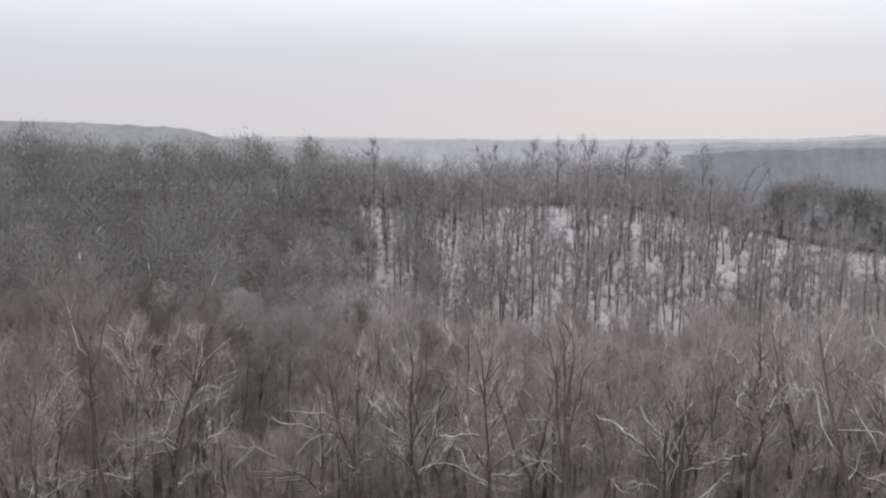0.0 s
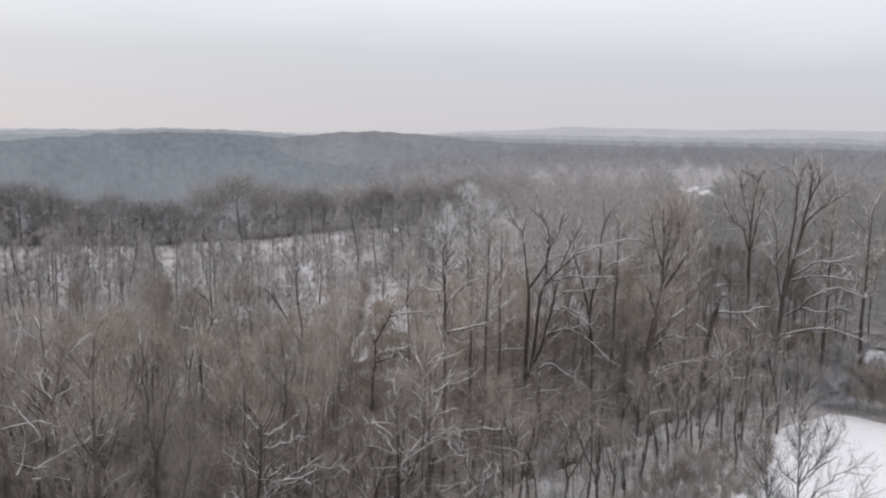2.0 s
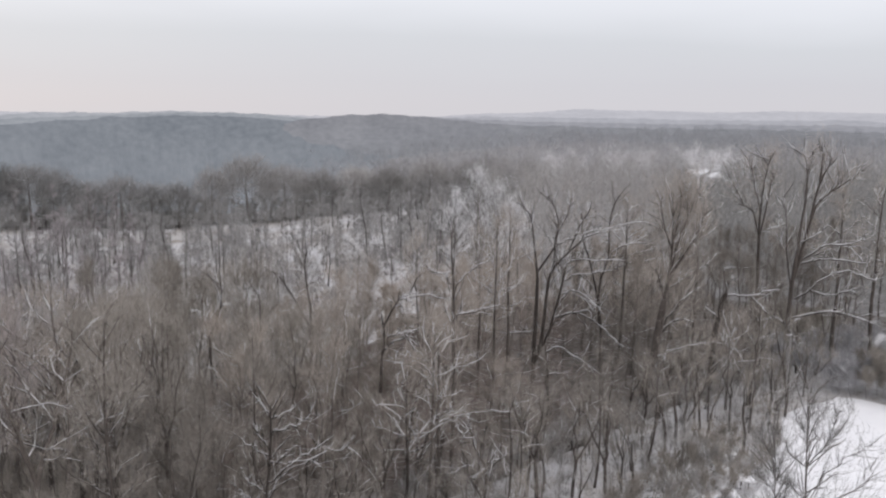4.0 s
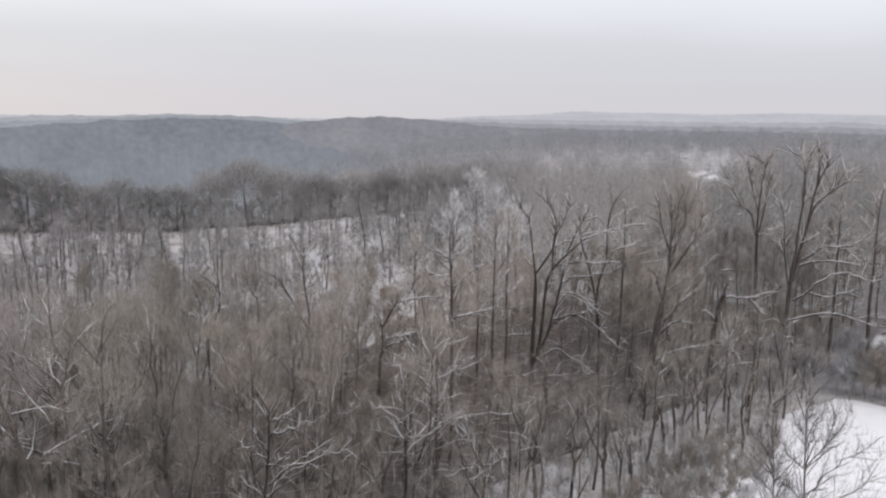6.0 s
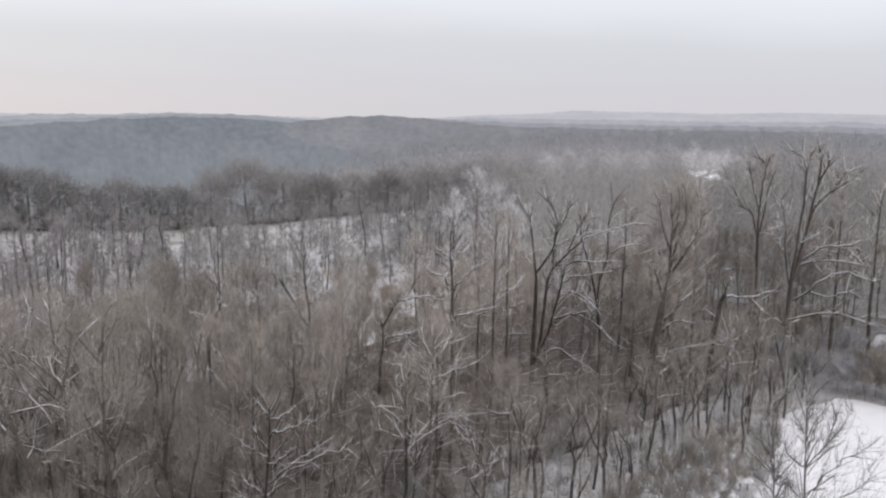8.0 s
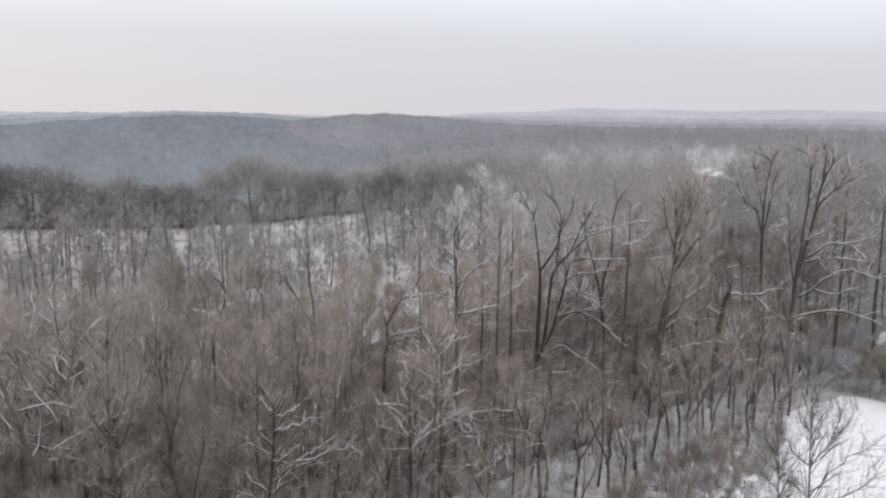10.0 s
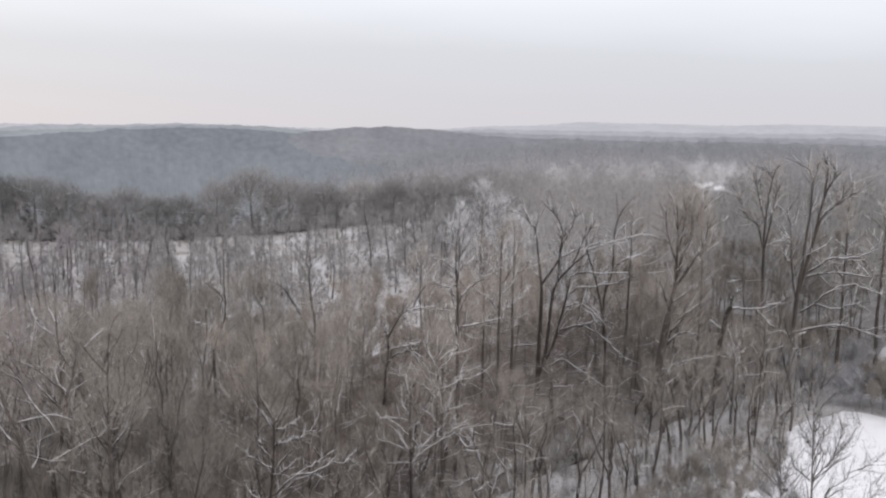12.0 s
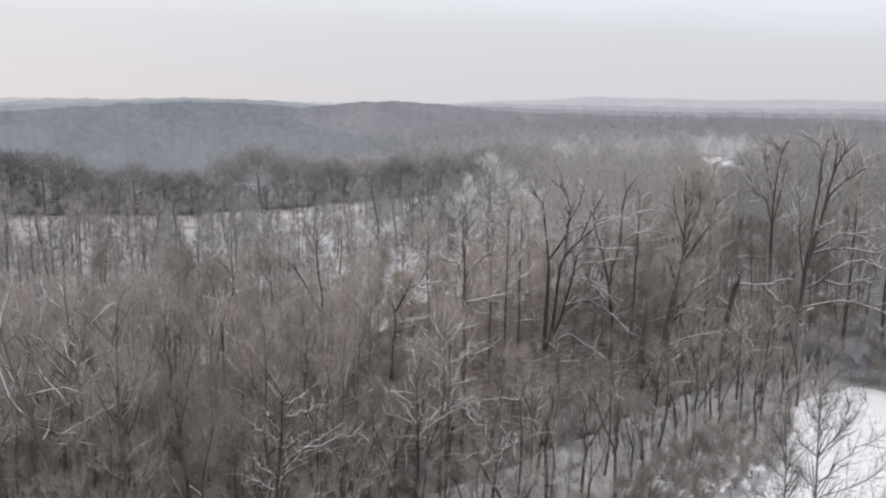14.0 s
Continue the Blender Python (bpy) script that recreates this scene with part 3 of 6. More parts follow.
def build_far_floor(dark):
    """Frost-grey wood floor far out, with an open snowy clearing in it."""
    m, nt, b = material("frosted_litter")
    small = noise_node(nt, 0.25, 6.0, 0.7)
    c = ramp_node(nt, small.outputs["Fac"], [(0.35, (0.16, 0.15, 0.145)), (0.6, (0.27, 0.26, 0.26)), (0.75, (0.5, 0.49, 0.5))])
    nt.links.new(c.outputs["Color"], b.inputs["Base Color"])
    b.inputs["Roughness"].default_value = 0.95
    for name, az0, az1, r0, r1, dz, mat, label in (
            ("wood_floor", -100, -57, 118, 1000, 0.4, m, "frost-grey litter under the far woods"),
            ("wood_floor", -57, 45, 268, 720, 0.4, m, "frost-grey litter under the woods beyond the ridge"),
            ("wood_floor", 3.2, 45, 150, 268, 0.4, dark, "leaf litter under the wood on the valley's flank"),
            ("clearing", -71.9, -70.6, 372, 436, 0.7, M_SNOW, "small snowy clearing among far woods")):
        a = np.radians(np.linspace(az0, az1, 60))
        r = np.geomspace(r0, r1, 30)
        rr, aa = np.meshgrid(r, a, indexing="ij")
        if r0 == 150 and az0 > 0:
            aa = aa + (0.012 * np.sin(rr * 0.4) + 0.012 * np.sin(rr * 0.05 + 2) + 0.006 * np.sin(rr * 0.17)) * np.clip((radians(14) - aa) / radians(11), 0, 1)
        if name == "clearing":
            aa = aa + 0.009 * np.sin(rr * 0.11) + 0.006 * np.sin(rr * 0.31 + 1) + (rr - 400) * 0.0003
            rr = rr + 9 * np.sin(aa * 190) + 6 * np.sin(aa * 410)
        x, y = -rr * np.sin(aa), rr * np.cos(aa)
        v = np.stack([x, y, ground_height(x, y) + dz], -1).reshape(-1, 3)
        i, j = np.arange(29)[:, None] * 60, np.arange(59)[None]
        f = np.stack([i + j, i + j + 1, i + 60 + j + 1, i + 60 + j], -1).reshape(-1, 4)
        tagged(new(name, mesh_of(name, v, f, mat)), label, "ground", kind="structure")


build_far_floor(bpy.data.materials["leaf_litter"])


# ---- trees ----
def thing_from(name, arrays, mats, label, category, group=""):
    top = new(name)
    tagged(top, label, category, group)
    for key, mat, tag in (("trunk", mats[0], ""), ("crown", mats[1], "fine leafless twigs"), ("snow", M_SNOW, "snow lying along the limbs")):
        v, f = arrays[key]
        if len(f):
            ob = part({"trunk": "trunk", "crown": "crown", "snow": "snow_cover"}[key], mesh_of(key, v, f, mat), top, tag)
            if key == "snow":
                tagged(ob, kind="stuff")
    return top


def at(az, r):
    a = radians(az)
    x, y = -r * math.sin(a), r * math.cos(a)
    return x, y, float(ground_height(x, y))


def scatter(rng, n, region, gap, tries=40):
    """Up to n places (x, y) in a region given as a sampler, no two nearer than gap."""
    cells, out = {}, []
    for _ in range(n * tries):
        if len(out) >= n:
            break
        p = region(rng)
        if p is None:
            continue
        c = (int(p[0] // gap), int(p[1] // gap))
        if any((p[0] - q[0]) ** 2 + (p[1] - q[1]) ** 2 < gap * gap
               for i in (-1, 0, 1) for j in (-1, 0, 1) for q in cells.get((c[0] + i, c[1] + j), ())):
            continue
        cells.setdefault(c, []).append(p)
        out.append(p)
    return out


# where the wood in front stays low: bearings, distance, slope of the tops
OPEN_VIEWS = [(-28, 18, 45, -24), (-47.3, -43.2, 88, -13.2), (-53.2, -49.4, 72, -18), (-58.3, -53.2, 66, -18.5), (-66.5, -58.3, 86, -16), (-71.6, -66.5, 76, -18.5),
              (-83, -71.6, 97, -14.5), (-47.3, -38.5, 47, -25), (-58.0, -51.5, 57, -21), (5.0, 12.4, 67, -19), (-41.2, -37.4, 71, -15.5)]


def canopy_top(x, y, rng):
    """How high the wood reaches at a place: it falls into the valley and thins out below the marked trees."""
    r, az = math.hypot(x, y), math.degrees(math.atan2(-x, y))
    slope = np.interp(az, [-82, -76, -70, -66, -60, -56, -52, -48, -44, -36, -28, -10, 2, 8, 25],
                      [-7, -7, -7.5, -8, -8.5, -9.5, -11.0, -11.0, -10.6, -10.4, -12.0, -13.4, -13.2, -12.4, -11.6])
    for a0, a1, reach, low in OPEN_VIEWS:
        if a0 < az < a1 and r < reach:
            slope = min(slope, low)
    return EYE + r * math.tan(radians(slope - abs(rng.normal(0, 0.8)))) - float(ground_height(x, y))


def placed(proto, places, rng, size=(0.85, 1.15), tall=0):
    """Copies of the prototypes at the places; the prototypes themselves take the first ones."""
    used = set()
    for x, y in places:
        i = int(rng.integers(len(proto)))
        s = rng.uniform(*size)
        if tall:
            s = min(s, canopy_top(x, y, rng) / tall)
            if s < 0.4:
                continue
        m = Matrix.Translation((x, y, float(ground_height(x, y)))) @ Matrix.Rotation(rng.uniform(0, 6.28), 4, "Z")
        if i not in used:
            used.add(i)
            proto[i].matrix_basis = m @ Matrix.Scale(s, 4)
        else:
            ob = copy_thing(proto[i], m)
            ob.scale = (s, s, s * rng.uniform(0.93, 1.07))
    for i, ob in enumerate(proto):
        if i not in used:
            for o in (*ob.children_recursive, ob):
                bpy.data.objects.remove(o)


def woods(name, label, variants, places, rng, mats, size=(0.8, 1.2), tall=0):
    """One sheet of many trees too far or too many to count: trunks, twigs and lying snow in one object each."""
    heaps = {"trunk": Heap(), "crown": Heap(), "snow": Heap()}
    for x, y in places:
        var = variants[int(rng.integers(len(variants)))]
        a, s = rng.uniform(0, 6.28), rng.uniform(*size)
        if tall:
            s = min(s, canopy_top(x, y, rng) / tall)
            if s < 0.4:
                continue
        m = np.array([[np.cos(a), -np.sin(a), 0], [np.sin(a), np.cos(a), 0], [0, 0, 1]])
        for key in heaps:
            v, f = var[key]
            if len(f):
                heaps[key].add(v @ m.T * s + np.array([x, y, float(ground_height(x, y))]), f)
    top = new(name)
    tagged(top, label, "woods", kind="stuff")
    for key, mat in (("trunk", mats[0]), ("crown", mats[1]), ("snow", M_SNOW)):
        v, f = heaps[key].arrays()
        if len(f):
            ob = part({"trunk": "trunks", "crown": "twigs", "snow": "snow_cover"}[key], mesh_of(key, v, f, mat), top)
            tagged(ob, kind="stuff")


def polar(az0, az1, r0, r1, keep=None):
    def sample(rng):
        a, r = radians(rng.uniform(az0, az1)), math.sqrt(rng.uniform(r0 * r0, r1 * r1))
        x, y = -r * math.sin(a), r * math.cos(a)
        if keep is not None and not keep(x, y, r, math.degrees(a)):
            return None
        return (x, y)
    return sample


# the marked trees of the wood's edge: place by bearing and distance
SINGLE = []


def single(name, label, az, r, top_z, mats, seed, **kw):
    x, y, z = at(az, r)
    ob = thing_from(name, grow(seed, top_z - z, **kw), mats, label, "tree")
    ob.location = (x, y, z - 0.05)
    SINGLE.append((x, y))
    return ob


BT = (M_BARK, M_TWIG)
GT = (M_BARK_GREY, M_TWIG_GREY)
PT = (M_BARK_PALE, M_TWIG)

def smooth_line(pts, per=3):
    """A curve through a few points."""
    p = np.array([2 * pts[0] - pts[1], *pts, 2 * pts[-1] - pts[-2]])
    out = []
    for i in range(1, len(p) - 2):
        for t in np.arange(per) / per:
            out.append(0.5 * (2 * p[i] + (p[i + 1] - p[i - 1]) * t + (2 * p[i - 1] - 5 * p[i] + 4 * p[i + 1] - p[i + 2]) * t * t
                              + (3 * p[i] - p[i - 1] - 3 * p[i + 1] + p[i + 2]) * t ** 3))
    out.append(p[-2])
    return np.array(out)


def shaped_tree(name, label, az, r, stems, limbs, twigs=500, seed=1, twig=1.1, twig_r=0.012, mats=None, haze=0.4, shoots=10, bare=False):
    """A tree of its own shape. stems: foot and tip radius and a line of (aside, height); limbs: radius and line, with snow lying on them."""
    rng = np.random.default_rng(seed)
    mats = mats or ((M_BARK_DARK, M_TWIG) if az < -30 else BT)
    x, y, z = at(az, r)
    a = radians(az)
    right, deep = np.array([math.cos(a), math.sin(a), 0]), np.array([-math.sin(a), math.cos(a), 0])
    top = new(name)
    top.location = (x, y, z)
    tagged(top, label, "tree")
    SINGLE.append((x, y))
    wood, crown, frost = Heap(), Heap(), Heap()
    src_p, src_d, src_w = [], [], []

    def place(line, drift):
        v = np.cumsum(np.concatenate([[0], rng.normal(0, drift, len(line) - 1)]))
        return smooth_line(np.array([right * u + deep * d + np.array([0, 0, h]) for (u, h), d in zip(line, v)]))

    def side_shoots(line, rad, n, lo, heap, white=None):
        ln = np.linalg.norm(line[-1] - line[0])
        for _ in range(n):
            t = rng.uniform(lo, 1.0) * (len(line) - 1)
            k = min(len(line) - 2, int(t))
            p = line[k] + (line[k + 1] - line[k]) * (t - k)
            d = unit(unit(line[k + 1] - line[k]) * 0.8 + 0.75 * unit(rng.normal(0, 1, 3)) + np.array([0, 0, 0.25]))
            sl = min(2.6, ln * rng.uniform(0.18, 0.45))
            sub = curve_line(rng, p, d, sl, 3, 0.16, 0.05)
            heap.tube(sub[[0, 2, 3]], max(0.016, rad * 0.35) * np.array([1, 0.65, 0.3]), 3)
            if white is not None and rng.random() < 0.6:
                white.tube(sub + np.array([0, 0, 0.02]), 0.00038 * r * np.array([0.6, 0.9, 0.7, 0.3]), 3, 0.8)
            for c in range(1, 4):
                src_p.append(sub[c])
                src_d.append(unit(sub[c] - sub[c - 1]))
                src_w.append(1.0)

    for q, (r0, r1, line) in enumerate(stems):
        pts = place(line, 0.0 if q == 0 else 0.35)
        if q == 0:
            pts[0, 2] = -0.5
        wood.tube(pts, np.linspace(r0, r1, len(pts)) * 0.7, 7)
        if r1 < 0.12:
            side_shoots(pts, min(r0, 0.1), shoots + 6, 0.2, wood, None if bare else frost)
            for c in range(len(pts) // 2, len(pts)):
                src_p.append(pts[c])
                src_d.append(unit(pts[c] - pts[c - 1]))
                src_w.append(0.7)
    for r0, line in limbs:
        pts = place(line, 0.3)
        pts[1:-1] += rng.normal(0, 0.06, (len(pts) - 2, 3))
        bough, white = Heap(), Heap()
        rad = np.linspace(r0, r0 * 0.25, len(pts)) * 0.8
        bough.tube(pts, rad, 5)
        lay = np.linspace(0.4, 1, len(pts)).clip(0, 0.8) / 0.8
        lay[-1] = 0.3
        if bare:
            side_shoots(pts, r0, 26, 0.1, bough)
            part("limb", mesh_of("limb", *bough.arrays(), mats[0]), top)
            continue
        white.tube(pts + np.array([0, 0, 1.0]) * (rad * 1.15 + 0.0003 * r)[:, None], np.maximum(rad * 0.48, 0.00058 * r) * lay * rng.uniform(0.6, 1.2, len(pts)), 5, 0.8)
        side_shoots(pts, r0, 13, 0.2, bough, white)
        limb = part("limb", mesh_of("limb", *bough.arrays(), mats[0]), top)
        cover = part("snow_cover", mesh_of("snow_cover", *white.arrays(), M_SNOW), limb, "snow lying along the limb")
        tagged(cover, kind="stuff")
    src_p, src_d, src_w = np.array(src_p), np.array(src_d), np.array(src_w)
    pick = rng.choice(len(src_p), twigs, p=src_w / src_w.sum())
    p = src_p[pick] + rng.normal(0, haze, (twigs, 3)) - src_d[pick] * rng.uniform(0, 0.5, (twigs, 1))
    d = src_d[pick] * 0.7 + rng.normal(0, 0.5, (twigs, 3)) + np.array([0, 0, 0.4])
    d *= (twig * rng.uniform(0.45, 1.35, twigs) / (np.linalg.norm(d, axis=1) + 1e-9))[:, None]
    crown.spikes(p, d, twig_r * rng.uniform(0.7, 1.4, twigs))
    trunk = part("trunk", mesh_of("trunk", *wood.arrays(), mats[0]), top)
    if frost.n and r < 150:
        tagged(part("snow_cover", mesh_of("snow_cover", *frost.arrays(), M_SNOW), trunk, "snow lying along the shoots"), kind="stuff")
    part("crown", mesh_of("crown", *crown.arrays(), mats[1]), top, "fine leafless twigs")


shaped_tree("forked_tree", "three-stemmed tree with long drooping snow-covered limbs", -60.7, 83, [
    (0.34, 0.2, [(0.0, 0.2), (0.0, 4.3), (0.1, 8.7), (0.1, 11.2)]),
    (0.17, 0.05, [(0.1, 11.2), (-0.2, 13.6), (-0.7, 16.8), (-1.5, 18.0)]),
    (0.17, 0.05, [(0.1, 11.7), (1.5, 13.9), (1.8, 15.3), (1.6, 17.1)]),
    (0.26, 0.08, [(0.1, 2.9), (0.7, 5.4), (1.1, 10.4), (1.6, 12.1), (3.0, 13.8), (4.4, 15.1)]),
    (0.14, 0.04, [(1.6, 12.1), (1.7, 14.7), (1.9, 16.6), (1.0, 18.7)]),
    (0.24, 0.07, [(0.2, 3.2), (1.3, 5.7), (1.8, 7.7), (2.4, 10.4), (2.7, 12.5)]),
    (0.1, 0.03, [(3.0, 13.8), (3.8, 15.9), (4.8, 17.8)]),
    (0.08, 0.03, [(1.8, 15.3), (2.7, 17.2), (3.1, 18.8)]),
], [
    (0.09, [(2.5, 9.6), (3.4, 9.9), (4.3, 9.7), (5.4, 8.9), (6.8, 7.7)]),
    (0.11, [(1.9, 7.3), (3.4, 7.8), (4.4, 7.6), (5.8, 6.8), (7.1, 5.8), (8.2, 4.9)]),
    (0.11, [(1.0, 3.7), (2.3, 4.4), (3.8, 3.6), (4.9, 2.9), (6.2, 2.1)]),
    (0.08, [(2.6, 10.9), (3.7, 11.5), (5.1, 11.6), (7.4, 12.0)]),
    (0.08, [(2.7, 12.3), (3.4, 12.8), (5.5, 13.0), (8.1, 13.1)]),
    (0.06, [(0.0, 5.9), (-0.9, 5.7), (-1.9, 5.6), (-2.7, 5.3)]),
    (0.07, [(1.7, 14.2), (2.8, 14.8), (4.1, 15.2), (5.5, 16.0)]),
    (0.06, [(4.4, 15.1), (6.2, 15.8), (7.5, 16.2)]),
    (0.06, [(0.1, 12.0), (-0.8, 13.0), (-1.6, 14.0)]),
    (0.05, [(3.5, 9.7), (4.9, 8.9), (5.7, 7.8)]),
    (0.06, [(0.8, 1.5), (2.0, 1.9), (3.3, 1.6)]),
], twigs=1100, seed=15, haze=0.6, shoots=14)
shaped_tree("slender_tree", "slender dark tree leaning among snow-covered limbs", -65.0, 86, [
    (0.2, 0.07, [(0.0, 2.1), (0.0, 4.9), (-0.5, 8.3), (-1.3, 11.6), (-2.1, 14.0), (-2.3, 16.5)]),
    (0.16, 0.05, [(-0.2, 5.5), (-0.3, 9.4), (0.4, 12.2), (0.4, 15.0), (0.6, 16.9), (1.2, 18.3)]),
], [
    (0.07, [(0.4, 12.2), (1.3, 13.1), (2.6, 13.7), (3.9, 13.7)]),
    (0.07, [(1.1, 11.1), (2.7, 11.8), (4.0, 12.1), (5.7, 12.3)]),
    (0.05, [(0.4, 15.0), (1.7, 15.3), (3.0, 15.7), (4.1, 15.7)]),
], twigs=500, seed=16)
shaped_tree("straight_tree", "straight tree with level snow-covered limbs", -55.3, 62, [
    (0.2, 0.06, [(0.0, 0.3), (0.1, 5.7), (0.0, 11.6), (0.0, 14.1), (-0.1, 15.7), (-0.2, 16.7), (-0.2, 18.6)]),
], [
    (0.09, [(0.0, 11.6), (0.2, 12.2), (0.4, 12.4), (1.3, 12.5), (2.1, 12.7), (3.3, 13.0)]),
    (0.07, [(-0.1, 13.6), (0.3, 14.5), (1.1, 15.5), (1.7, 16.1), (2.4, 16.5)]),
    (0.06, [(-0.2, 14.6), (-0.7, 15.2), (-1.8, 15.8)]),
    (0.06, [(-0.1, 15.4), (-0.7, 15.4), (-1.6, 15.4)]),
    (0.05, [(-0.2, 16.6), (-0.8, 16.9), (-1.3, 17.3)]),
    (0.05, [(-0.1, 16.4), (0.3, 16.9), (1.1, 17.4)]),
    (0.05, [(0.0, 9.0), (1.0, 9.1), (1.8, 9.1)]),
    (0.05, [(0.0, 11.6), (-0.4, 12.2), (-0.5, 12.8)]),
    (0.06, [(0.0, 7.8), (0.2, 8.7), (0.5, 7.8)]),
    (0.05, [(0.1, 4.0), (-1.0, 4.0), (-1.8, 4.1)]),
], twigs=330, seed=17)
shaped_tree("crooked_tree", "crooked tree with a hooked snow-covered top", -50.4, 70, [
    (0.17, 0.13, [(-0.1, 1.4), (0.1, 5.3), (0.2, 8.2), (0.4, 9.1)]),
    (0.13, 0.08, [(0.4, 9.1), (0.4, 10.5), (0.2, 11.8)]),
    (0.12, 0.04, [(0.4, 11.0), (0.8, 11.8), (1.3, 12.6), (1.7, 13.2), (2.4, 13.3), (2.8, 14.0), (3.0, 14.6)]),
], [
    (0.09, [(0.3, 8.7), (0.7, 9.2), (1.2, 9.6), (1.7, 9.8), (2.4, 9.8), (3.2, 9.5)]),
    (0.08, [(0.6, 9.3), (0.8, 10.1), (1.4, 10.3), (2.1, 10.5), (2.7, 10.5), (3.3, 10.9)]),
    (0.06, [(2.1, 10.4), (2.5, 9.7), (3.1, 8.7)]),
    (0.07, [(2.4, 13.3), (3.2, 13.5), (4.3, 13.3), (5.1, 13.1)]),
    (0.07, [(1.6, 13.1), (2.1, 13.2), (2.7, 12.8)]),
    (0.05, [(0.8, 10.1), (0.2, 10.4)]),
    (0.05, [(1.3, 12.5), (1.7, 12.4), (2.0, 11.6)]),
    (0.05, [(1.1, 12.8), (0.7, 13.1)]),
], twigs=130, seed=18)
shaped_tree("leaning_tree", "big leaning tree with a narrow vase of upswept twigs", -67.6, 73.5, [
    (0.62, 0.36, [(0.0, -0.7), (0.4, 2.9), (1.0, 5.9), (1.4, 8.8), (1.7, 11.0)]),
    (0.2, 0.05, [(1.7, 11.0), (2.0, 13.1), (2.1, 15.7), (2.0, 18.2), (1.9, 19.9)]),
    (0.2, 0.05, [(2.0, 12.6), (2.5, 15.5), (3.1, 17.3), (3.4, 18.5), (4.1, 19.6)]),
    (0.17, 0.05, [(2.0, 12.9), (3.0, 14.6), (4.0, 16.5), (4.4, 18.1)]),
    (0.13, 0.04, [(1.7, 11.0), (1.3, 12.4), (0.8, 13.5)]),
    (0.14, 0.04, [(2.1, 15.7), (2.5, 17.8), (2.6, 19.6)]),
    (0.12, 0.03, [(2.1, 15.0), (1.3, 17.3), (1.0, 19.3)]),
    (0.12, 0.03, [(3.1, 17.3), (3.1, 18.9), (2.9, 20.3)]),
], [
    (0.1, [(1.7, 8.2), (2.4, 9.0), (3.3, 9.4), (4.2, 9.1)]),
    (0.09, [(1.2, 5.9), (2.3, 6.5), (3.4, 7.1), (4.9, 7.7)]),
    (0.09, [(1.8, 8.8), (2.5, 10.2), (3.2, 11.2), (3.9, 11.8)]),
    (0.07, [(1.9, 11.7), (2.9, 12.6), (3.5, 13.4)]),
], twigs=3000, seed=11, twig=1.4, haze=0.55, shoots=16)
shaped_tree("broken_tree", "thick dark snag broken off above its limbs", -71.9, 82, [
    (0.42, 0.26, [(0.0, -0.3), (0.2, 3.0), (0.3, 6.2), (0.6, 8.1), (0.8, 9.5), (1.1, 10.3)]),
    (0.08, 0.03, [(1.1, 10.3), (1.2, 11.1), (1.6, 11.7)]),
], [
    (0.09, [(1.0, 10.0), (2.1, 10.0), (3.3, 10.0), (4.4, 10.5), (5.6, 10.8)]),
    (0.08, [(0.2, 5.4), (1.4, 5.4), (2.4, 4.8), (3.2, 3.6)]),
    (0.06, [(1.7, 5.3), (1.9, 4.4), (1.8, 3.6)]),
    (0.06, [(3.3, 10.0), (4.0, 9.4), (4.6, 8.7)]),
    (0.05, [(0.6, 7.8), (-0.2, 8.5), (-0.7, 8.7)]),
], twigs=200, seed=12)
shaped_tree("tall_tree", "tall dark forked tree with long snow-lined lower limbs", -76.3, 95.5, [
    (0.42, 0.24, [(0.0, -0.7), (0.1, 3.6), (0.2, 8.4), (0.5, 12.2)]),
    (0.2, 0.05, [(0.5, 12.2), (0.7, 15.4), (0.9, 17.4), (0.9, 20.5), (0.6, 21.8), (-0.1, 22.4)]),
    (0.24, 0.07, [(0.4, 9.6), (0.9, 12.5), (1.4, 14.8), (1.7, 17.1), (2.1, 19.4), (2.7, 21.0), (2.9, 21.8), (2.8, 22.4)]),
    (0.16, 0.05, [(2.1, 19.4), (2.2, 21.4), (2.2, 22.3), (1.9, 22.9)]),
    (0.2, 0.05, [(1.4, 15.1), (2.0, 17.3), (2.9, 18.3), (3.8, 19.5), (4.6, 20.9)]),
    (0.12, 0.04, [(2.9, 18.3), (4.3, 19.5), (5.7, 20.7)]),
    (0.1, 0.03, [(0.9, 20.5), (1.2, 21.7), (1.2, 22.5)]),
    (0.12, 0.03, [(0.2, 8.4), (-0.5, 12.4), (-0.7, 15.3), (-1.3, 18.2)]),
], [
    (0.12, [(1.0, 11.2), (2.0, 11.5), (3.1, 11.9), (4.9, 11.8), (6.9, 11.7)]),
    (0.11, [(1.2, 11.8), (2.7, 13.0), (3.5, 13.4), (5.0, 13.5), (6.7, 14.1)]),
    (0.12, [(0.6, 7.5), (1.5, 8.2), (2.7, 9.5), (3.7, 10.3), (5.2, 10.8), (6.5, 10.4), (8.0, 10.0)]),
    (0.09, [(2.0, 8.5), (3.6, 8.2), (4.9, 8.5), (6.3, 9.2)]),
    (0.07, [(4.9, 13.4), (5.8, 12.6), (6.7, 11.8)]),
    (0.13, [(0.3, 5.4), (2.1, 6.1), (4.2, 6.5), (6.3, 6.1), (8.6, 5.5)]),
    (0.08, [(0.8, 13.4), (1.9, 14.0), (2.7, 14.8)]),
    (0.08, [(-0.4, 12.4), (-1.1, 13.2), (-0.9, 14.3)]),
    (0.08, [(0.1, 4.8), (-1.3, 5.3), (-2.6, 4.6)]),
], twigs=1700, seed=13, twig=1.1, haze=0.65, shoots=18)
